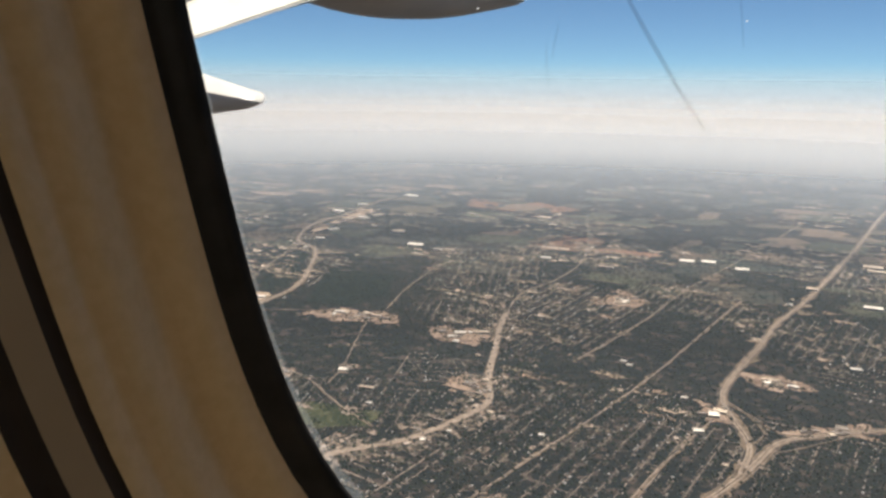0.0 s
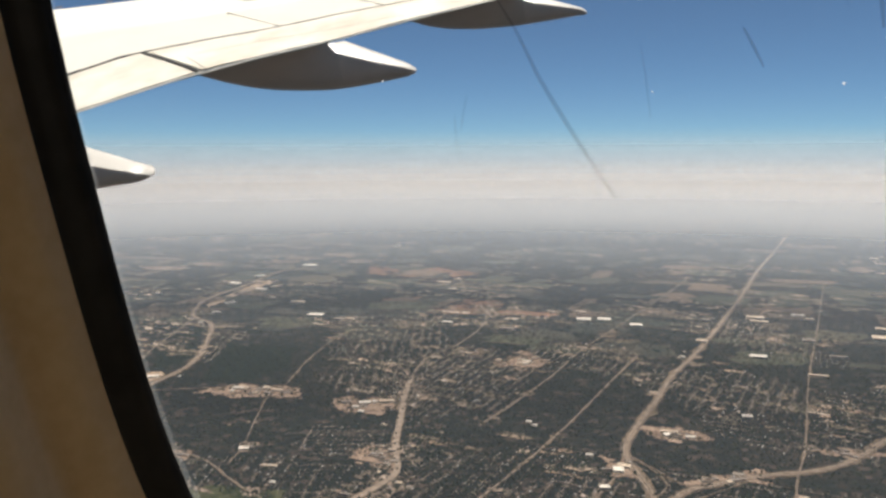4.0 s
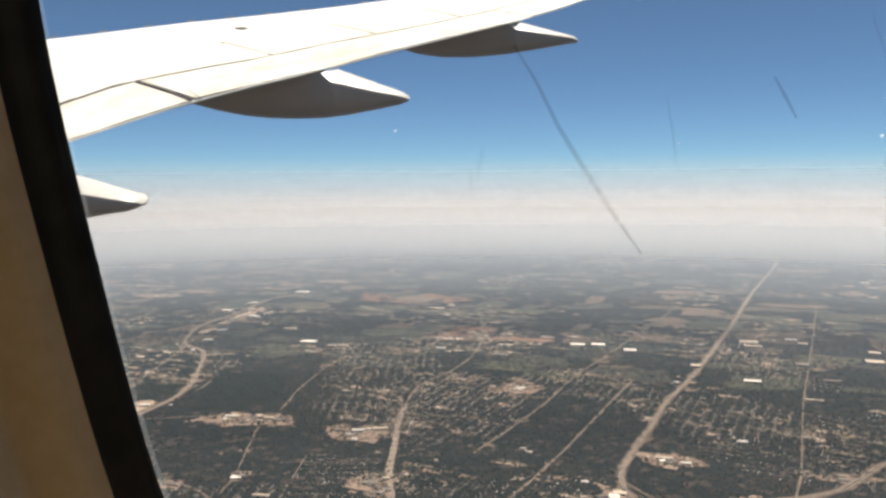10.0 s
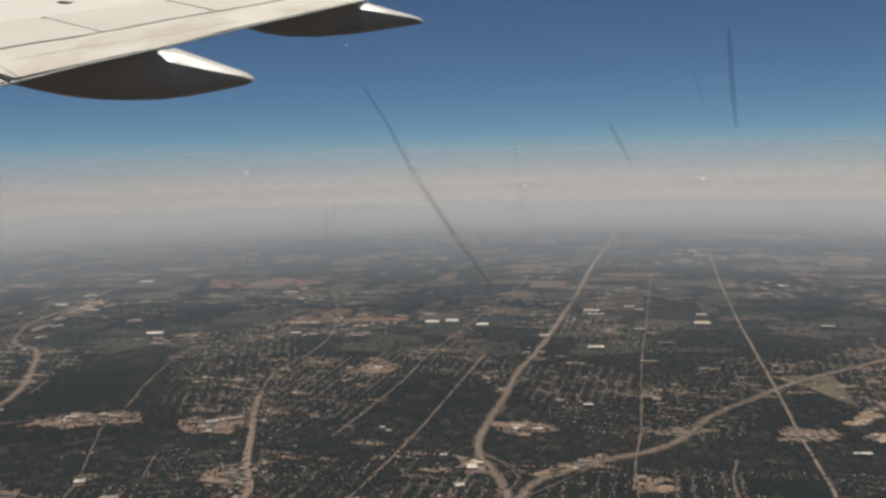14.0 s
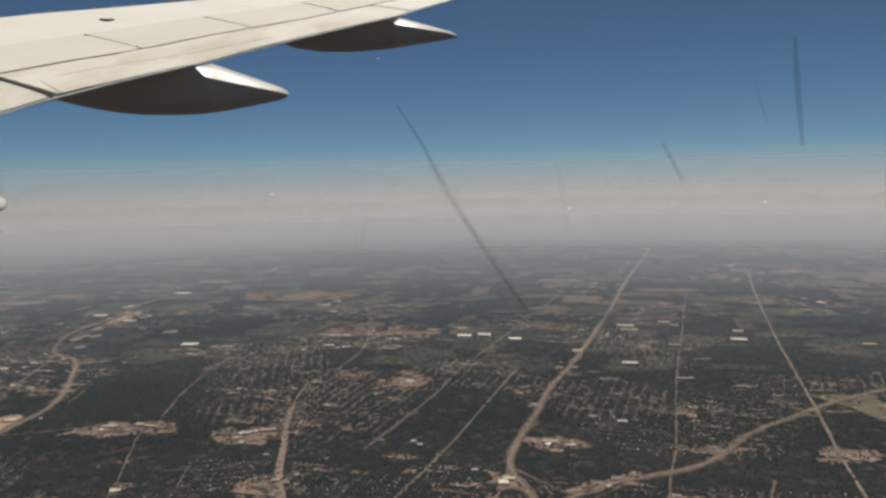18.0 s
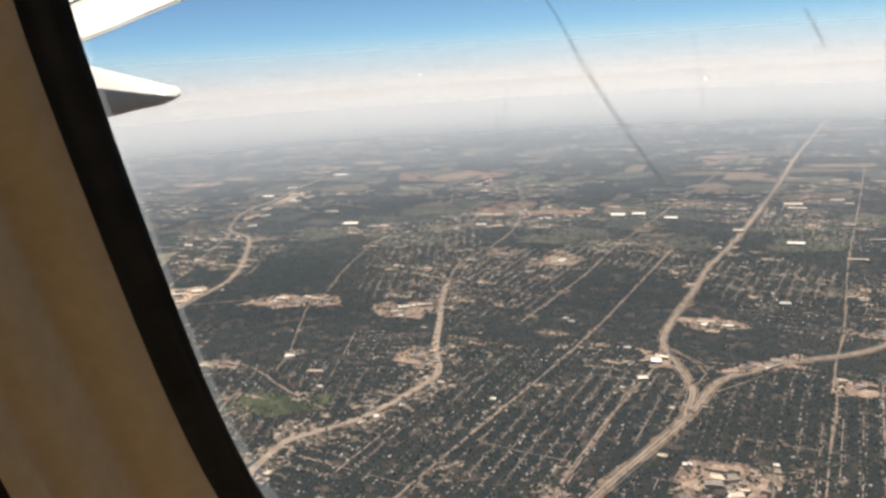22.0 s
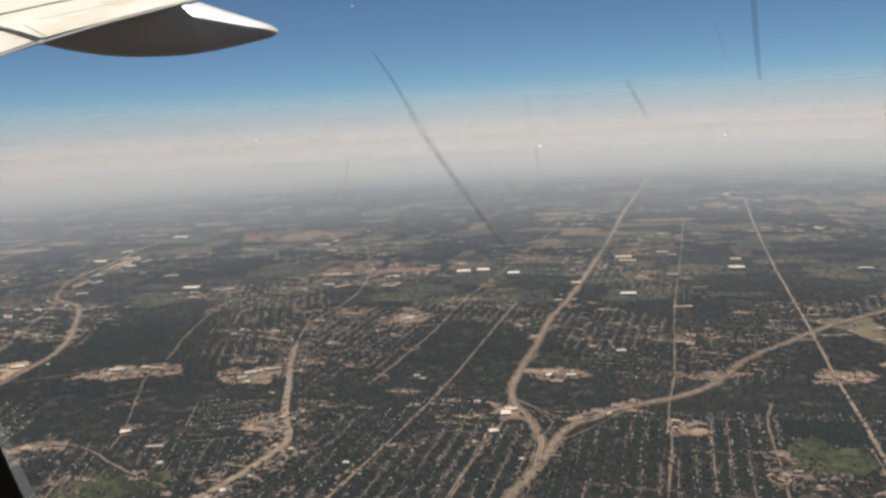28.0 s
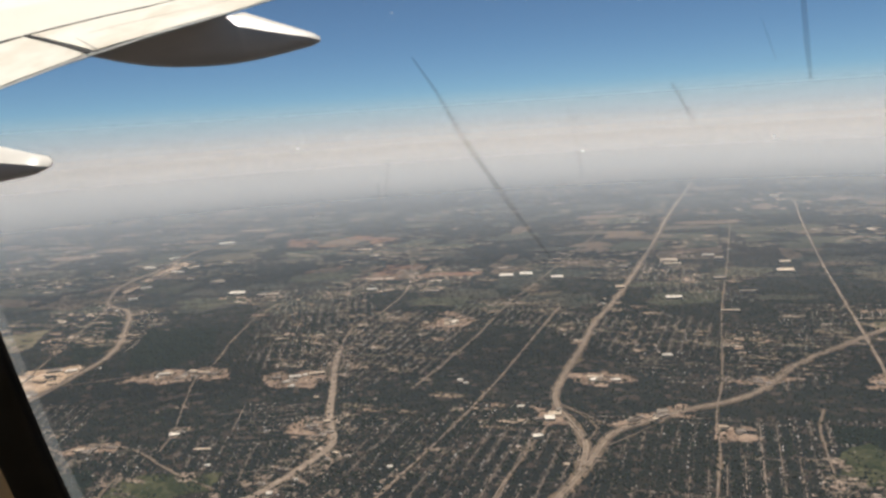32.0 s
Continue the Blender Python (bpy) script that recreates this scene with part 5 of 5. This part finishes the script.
seam("panel_seam", [(6.3, 4.62), (6.95, 4.35), (7.51, 4.09)], 0.017, M_GAP)
seam("panel_seam", [(7.51, 4.09), (7.78, 3.97), (8.81, 3.51), (10.2, 2.93), (10.94, 2.66)], 0.010, M_SEAM)
seam("panel_seam", [(10.94, 2.66), (12.6, 1.95)], 0.013, M_SEAM)
seam("panel_seam", [(12.85, 2.07), (14.37, 1.23), (15.83, 0.30), (16.5, -0.05)], 0.010, M_SEAM)
seam("panel_seam", [(6.52, 5.34), (6.95, 5.09)], 0.010, M_SEAM)
seam("panel_seam", [(7.78, 3.97), (8.1, 4.48)], 0.006, M_GAP)
seam("panel_seam", [(9.27, 3.33), (9.57, 3.75)], 0.007, M_SEAM)
seam("panel_seam", [(10.94, 2.66), (11.26, 3.16)], 0.006, M_GAP)
seam("panel_seam", [(6.32, 4.17), (6.06, 3.83)], 0.010, M_SEAM)
seam("panel_seam", [(6.5, 4.15), (7.36, 3.76), (8.22, 3.29), (8.92, 2.95)], 0.004, M_SEAM)
seam("panel_seam", [(7.28, 5.2), (8.32, 4.6), (9.85, 3.9), (11.47, 3.15)], 0.004, M_SEAM)
bm = bmesh.new()
bmesh.ops.create_circle(bm, cap_ends=True, segments=20, radius=0.085, matrix=Matrix.Translation(P(8.95, 4.92, top_of(8.95, 4.92) + 0.008)) @ Matrix.Rotation(0.12, 4, 'Y'))
bm.normal_update()
bmesh.ops.solidify(bm, geom=bm.faces[:], thickness=0.006)
part("filler_cap", bm, M_GAP, wing, "dark round filler cap")
for i in range(24):
    o = 7.0 + i * 0.46
    f = interp(o, LE_F) - 0.16
    bm = bmesh.new()
    box(bm, -0.04, -0.004, 0, 0.04, 0.004, 0.014, 0.001)
    ob = part("vortex_generator", bm, M_SEAM, wing)
    ob.matrix_local = Matrix.Translation(P(o, f, top_of(o, f) - 0.004)) @ Matrix.Rotation(0.35, 4, 'Z')


def fairing(o, f_tip, z_tip, f_te, z_te, belly, half):
    """A canoe-shaped flap track fairing: rounded belly under the wing, wedge tail behind it."""
    top = part("flap_fairing", bmesh.new(), M_FAIR, wing, "grey-brown canoe-shaped flap fairing")
    bm = bmesh.new()
    bc = bmesh.new()
    bt = bmesh.new()
    last = pt = None
    n, f_front = 30, belly[-1][0]
    for i in range(n + 1):
        s = (i / n) ** 1.6
        f = f_tip + (f_front - f_tip) * s
        # top line: rises from the tip to the trailing edge, then hides inside the wing
        if f < f_te:
            k = (f - f_tip) / (f_te - f_tip)
            zt = z_tip + (0.05 + (z_te - z_tip - 0.05) * k) * math.sqrt(max(0.0, 1 - (1 - min(1.0, (f - f_tip) / 0.085)) ** 2))
        else:
            zt = z_te + (f - f_te) * 0.16 - 0.04
        k = s
        blunt = math.sqrt(max(0.0, 1 - (1 - min(1.0, (f - f_tip) / 0.085)) ** 2))
        zb = min(z_tip + (interp(f, belly) - z_tip) * blunt, zt - 0.006)
        w = half * (math.sin(math.pi * min(0.98, 0.06 + 0.92 * k) ** 0.75) ** 0.6) * blunt + 0.004
        ring, hh = [], zt - zb
        aft = f < f_te - 0.05
        dst = bc if aft else bm
        sh = 0.26 if f < f_te else 0.04
        for a, c in ((-0.97, sh), (-1.0, 0.42), (-0.86, 0.70), (-0.5, 0.93), (0, 1.0), (0.5, 0.93), (0.86, 0.70), (1.0, 0.42), (0.97, sh)):
            ring.append(P(o + a * w, f, zt - c * hh))
        if last:
            p0 = [dst.verts.new(q) for q in last]
            p1 = [dst.verts.new(q) for q in ring]
            for q in range(len(ring) - 1):
                dst.faces.new((p0[q], p1[q], p1[q + 1], p0[q + 1]))
        else:
            bc.faces.new([bc.verts.new(q) for q in ring])
        last = ring
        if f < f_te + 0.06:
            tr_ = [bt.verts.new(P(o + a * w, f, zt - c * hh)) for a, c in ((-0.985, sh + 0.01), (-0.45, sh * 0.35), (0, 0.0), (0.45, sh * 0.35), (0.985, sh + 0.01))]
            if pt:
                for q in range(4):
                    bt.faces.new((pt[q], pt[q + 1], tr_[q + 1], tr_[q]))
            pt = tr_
    for m_ in (bm, bc):
        bmesh.ops.remove_doubles(m_, verts=m_.verts, dist=0.0005)
        bmesh.ops.recalc_face_normals(m_, faces=m_.faces)
    bm.to_mesh(top.data)
    bm.free()
    for p_ in top.data.polygons:
        p_.use_smooth = True
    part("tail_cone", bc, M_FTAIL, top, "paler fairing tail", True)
    part("upper_cover", bt, M_FTOP, top, "upper cover coloured lighter, as in sun", True)
    return top


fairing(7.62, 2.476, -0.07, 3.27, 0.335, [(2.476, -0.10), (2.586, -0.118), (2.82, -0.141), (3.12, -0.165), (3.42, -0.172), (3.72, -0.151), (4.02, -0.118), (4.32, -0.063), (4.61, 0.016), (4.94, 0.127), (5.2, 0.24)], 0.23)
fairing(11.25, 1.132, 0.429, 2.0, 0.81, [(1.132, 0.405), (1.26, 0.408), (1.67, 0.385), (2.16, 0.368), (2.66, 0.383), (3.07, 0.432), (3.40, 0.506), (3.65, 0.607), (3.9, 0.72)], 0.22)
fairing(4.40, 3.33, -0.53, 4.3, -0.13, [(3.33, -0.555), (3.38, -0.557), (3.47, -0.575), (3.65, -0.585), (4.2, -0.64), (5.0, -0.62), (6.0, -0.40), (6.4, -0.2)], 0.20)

# ---- the cabin window ----
D = 0.16
cabin = tagged(empty("cabin_window_panel", CRAFT), "beige plastic cabin sidewall panel round an oval window", "cabin panel")


def oval(k, n=96, a=0.135, b=0.173, e=3.19):
    """Outline of the window opening, grown by k metres: forward and up."""
    out = []
    for i in range(n):
        t = 2 * math.pi * i / n
        c, s = math.cos(t), math.sin(t)
        r = (abs(c) ** e + abs(s) ** e) ** (-1 / e)
        out.append((0.010 + (a + k) * c * r, -0.033 + (b + k) * s * r))
    return out


def loft(name, steps, material, parent, label="", smooth=True):
    """Rings round the opening: (growth, distance outboard) from one to the next."""
    bm = bmesh.new()
    prev = None
    for k, out in steps:
        cur = [bm.verts.new(P(out - 0.07 * z - 0.27 * min(max(f - 0.1, -0.2), 0.1), f, z)) for f, z in oval(k)]      # lean and forward skew fitted to the window's edges in the camera's view
        if prev:
            for i in range(len(cur)):
                j = (i + 1) % len(cur)
                bm.faces.new((prev[i], prev[j], cur[j], cur[i]))
        prev = cur
    return part(name, bm, material, parent, label, smooth)


loft("gasket", [(0.016, D + 0.014), (0.004, D + 0.002), (0.0, D - 0.001), (0.004, D - 0.003), (0.006, D - 0.0035), (0.0080, D - 0.0045), (0.0083, D - 0.006)], M_GASKET, cabin, "black rubber window seal")
loft("outer_lip", [(0.016, D + 0.0141), (0.0168, D + 0.020), (0.024, D + 0.028), (0.05, D + 0.030)], M_LIP, cabin, "black plastic rim outside the seal")
loft("reveal", [(0.0082, D - 0.0052), (0.0086, D - 0.0100), (0.0100, D - 0.0130), (0.0150, D - 0.0158), (0.0174, D - 0.0170), (0.0172, D - 0.0200), (0.0164, D - 0.0250), (0.0163, D - 0.0290), (0.0182, D - 0.0322), (0.0206, D - 0.0336), (0.0207, D - 0.0360), (0.0203, D - 0.0395), (0.0212, D - 0.0420), (0.0220, D - 0.0430)], M_PANEL, cabin, "beige moulded window surround")
# near-black rings stand in for the shadow in the surround's grooves
loft("seam_shadow", [(0.0220, D - 0.0430), (0.0226, D - 0.0420), (0.0236, D - 0.0435), (0.0238, D - 0.0460)], M_SLOT, cabin, "gap shadow put in as a near-black ring")
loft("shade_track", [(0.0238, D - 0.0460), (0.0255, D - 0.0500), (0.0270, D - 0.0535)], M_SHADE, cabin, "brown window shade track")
loft("shade_slot", [(0.0270, D - 0.0535), (0.0285, D - 0.0525), (0.0305, D - 0.0555), (0.0310, D - 0.0590)], M_SLOT, cabin, "window shade slot, coloured near-black for its shadow")
loft("sidewall", [(0.0310, D - 0.0590), (0.036, D - 0.066), (0.05, D - 0.076), (0.07, D - 0.084), (0.13, D - 0.09), (0.30, D - 0.088), (1.0, D - 0.02)], M_PANEL, cabin, "beige cabin sidewall")

pane = tagged(empty("window_pane", CRAFT), "clear scratched acrylic window pane", "window pane")
bm = bmesh.new()
bm.faces.new([bm.verts.new(P(D + 0.0305 - 0.07 * z - 0.27 * min(max(f - 0.1, -0.2), 0.1), f, z)) for f, z in oval(0.045)])
g_ = part("glazing", bm, M_PANE, pane, "clear acrylic sheet")
g_.visible_shadow = False
# whitish see-through ring stands in for light refracted at the pane's rim
M_REFRACT, nt, b = mat("rim_refraction", 0.3)
tr = nt.nodes.new("ShaderNodeBsdfTransparent")
fr_ = nt.nodes.new("ShaderNodeBsdfTranslucent")
fr_.inputs["Color"].default_value = (0.88, 0.87, 0.84, 1)
ms = nt.nodes.new("ShaderNodeMixShader")
ms.inputs[0].default_value = 0.09
nt.links.new(tr.outputs[0], ms.inputs[1])
nt.links.new(fr_.outputs[0], ms.inputs[2])
nt.links.new(ms.outputs[0], nt.nodes["Material Output"].inputs["Surface"])
edge_ = loft("refraction_ring", [(0.0205, D + 0.0296), (0.0285, D + 0.0290)], M_REFRACT, pane, "whitish ring standing in for refraction at the pane's rim")
edge_.visible_shadow = False
M_SCR, nt, b = mat("scratch_streak", 0.9)
tr = nt.nodes.new("ShaderNodeBsdfTransparent")
ms = nt.nodes.new("ShaderNodeMixShader")
ms.inputs[0].default_value = 0.24
b.inputs["Base Color"].default_value = (0.10, 0.10, 0.11, 1)
nt.links.new(tr.outputs[0], ms.inputs[1])
nt.links.new(b.outputs[0], ms.inputs[2])
nt.links.new(ms.outputs[0], nt.nodes["Material Output"].inputs["Surface"])


M_FAINT, nt, b = mat("faint_streak", 0.9)
b.inputs["Base Color"].default_value = (0.10, 0.10, 0.11, 1)
tr = nt.nodes.new("ShaderNodeBsdfTransparent")
ms = nt.nodes.new("ShaderNodeMixShader")
ms.inputs[0].default_value = 0.09
nt.links.new(tr.outputs[0], ms.inputs[1])
nt.links.new(b.outputs[0], ms.inputs[2])
nt.links.new(ms.outputs[0], nt.nodes["Material Output"].inputs["Surface"])


def streak(pts, w, material=M_SCR):
    bm = bmesh.new()
    prev = None
    m = [Vector(q) for q in pts]
    for i, q in enumerate(m):
        d = (m[min(i + 1, len(m) - 1)] - m[max(i - 1, 0)]).normalized()
        s = Vector((-d.y, d.x)) * w * (0.25 + 0.75 * math.sin(math.pi * (i + 0.4) / (len(m) - 0.2)))
        cur = [bm.verts.new(P(0.187, *(q + s))), bm.verts.new(P(0.187, *(q - s)))]
        if prev:
            bm.faces.new((prev[0], prev[1], cur[1], cur[0]))
        prev = cur
    part("streak", bm, material, pane, "dark streak on the scratched pane")


streak([(0.0490, 0.0075), (0.0446, -0.0010), (0.0400, -0.0124), (0.0372, -0.0180), (0.0338, -0.0245), (0.0295, -0.0325), (0.0255, -0.0395), (0.0225, -0.0445)], 0.00062)
streak([(-0.0354, 0.0130), (-0.0358, 0.0060), (-0.0363, -0.0020), (-0.0369, -0.0094)], 0.00066)
streak([(-0.0080, -0.0060), (-0.0100, -0.0102), (-0.0123, -0.0154)], 0.00042)
streak([(-0.0273, 0.0049), (-0.0286, 0.0005), (-0.0300, -0.0043)], 0.0003, M_FAINT)
streak([(0.0624, -0.0204), (0.0626, -0.0265), (0.0623, -0.0326)], 0.00035, M_FAINT)
streak([(0.0586, -0.0155), (0.0600, -0.0200), (0.0611, -0.0245)], 0.00035, M_FAINT)
streak([(0.0149, -0.0074), (0.0140, -0.0160), (0.0134, -0.0252)], 0.00035, M_FAINT)

M_SPECK, nt, b = mat("pale_dust", 0.9)
dl = nt.nodes.new("ShaderNodeBsdfTranslucent")
nt.links.new(ramp(nt, nz(nt, 900.0), [(0.3, (0.86, 0.86, 0.85)), (0.7, (0.95, 0.95, 0.94))]), dl.inputs["Color"])
tr = nt.nodes.new("ShaderNodeBsdfTransparent")
ms = nt.nodes.new("ShaderNodeMixShader")
ms.inputs[0].default_value = 0.6
nt.links.new(tr.outputs[0], ms.inputs[1])
nt.links.new(dl.outputs[0], ms.inputs[2])
nt.links.new(ms.outputs[0], nt.nodes["Material Output"].inputs["Surface"])
for f, z, r in ((0.0808, -0.0099, 0.0005), (-0.0291, -0.0207, 0.0006), (0.0127, -0.0188, 0.0004), (-0.0034, 0.0364, 0.0006), (0.0060, 0.0330, 0.00035), (0.0520, 0.0180, 0.00035)):
    bm = bmesh.new()
    n_ = 9
    r *= 0.75
    rim = [bm.verts.new(P(0.1868, f + r * math.cos(6.2832 * q / n_) * (0.8 + 0.3 * (q % 2)), z + 0.7 * r * math.sin(6.2832 * q / n_))) for q in range(n_)]
    bm.faces.new(rim)
    part("dust_speck", bm, M_SPECK, pane, "pale speck of dust")

# the rest of the cabin, dim behind the camera
room = tagged(empty("cabin", CRAFT), "dim beige aircraft cabin interior", "cabin", kind="structure")
bm = bmesh.new()
box(bm, -1.6, -2.6, -1.1, 1.6, 0.0695, 1.1)
bmesh.ops.delete(bm, geom=[f for f in bm.faces if f.calc_center_median().y > 0.06], context='FACES')
part("cabin_lining", bm, M_SHADE, room, "dim brown cabin lining")
# unseen lamp added inside the closed lining to brighten the window panel
glow = bpy.data.lights.new("cabin_fill", 'AREA')
glow.shape, glow.size, glow.size_y, glow.energy, glow.color = 'RECTANGLE', 2.6, 0.35, 4.2, (1.0, 0.93, 0.80)
lamp = new("cabin_fill", glow)
lamp.matrix_world = CRAFT @ look((0, -2.55, 0.15), (0, 0, -0.1))
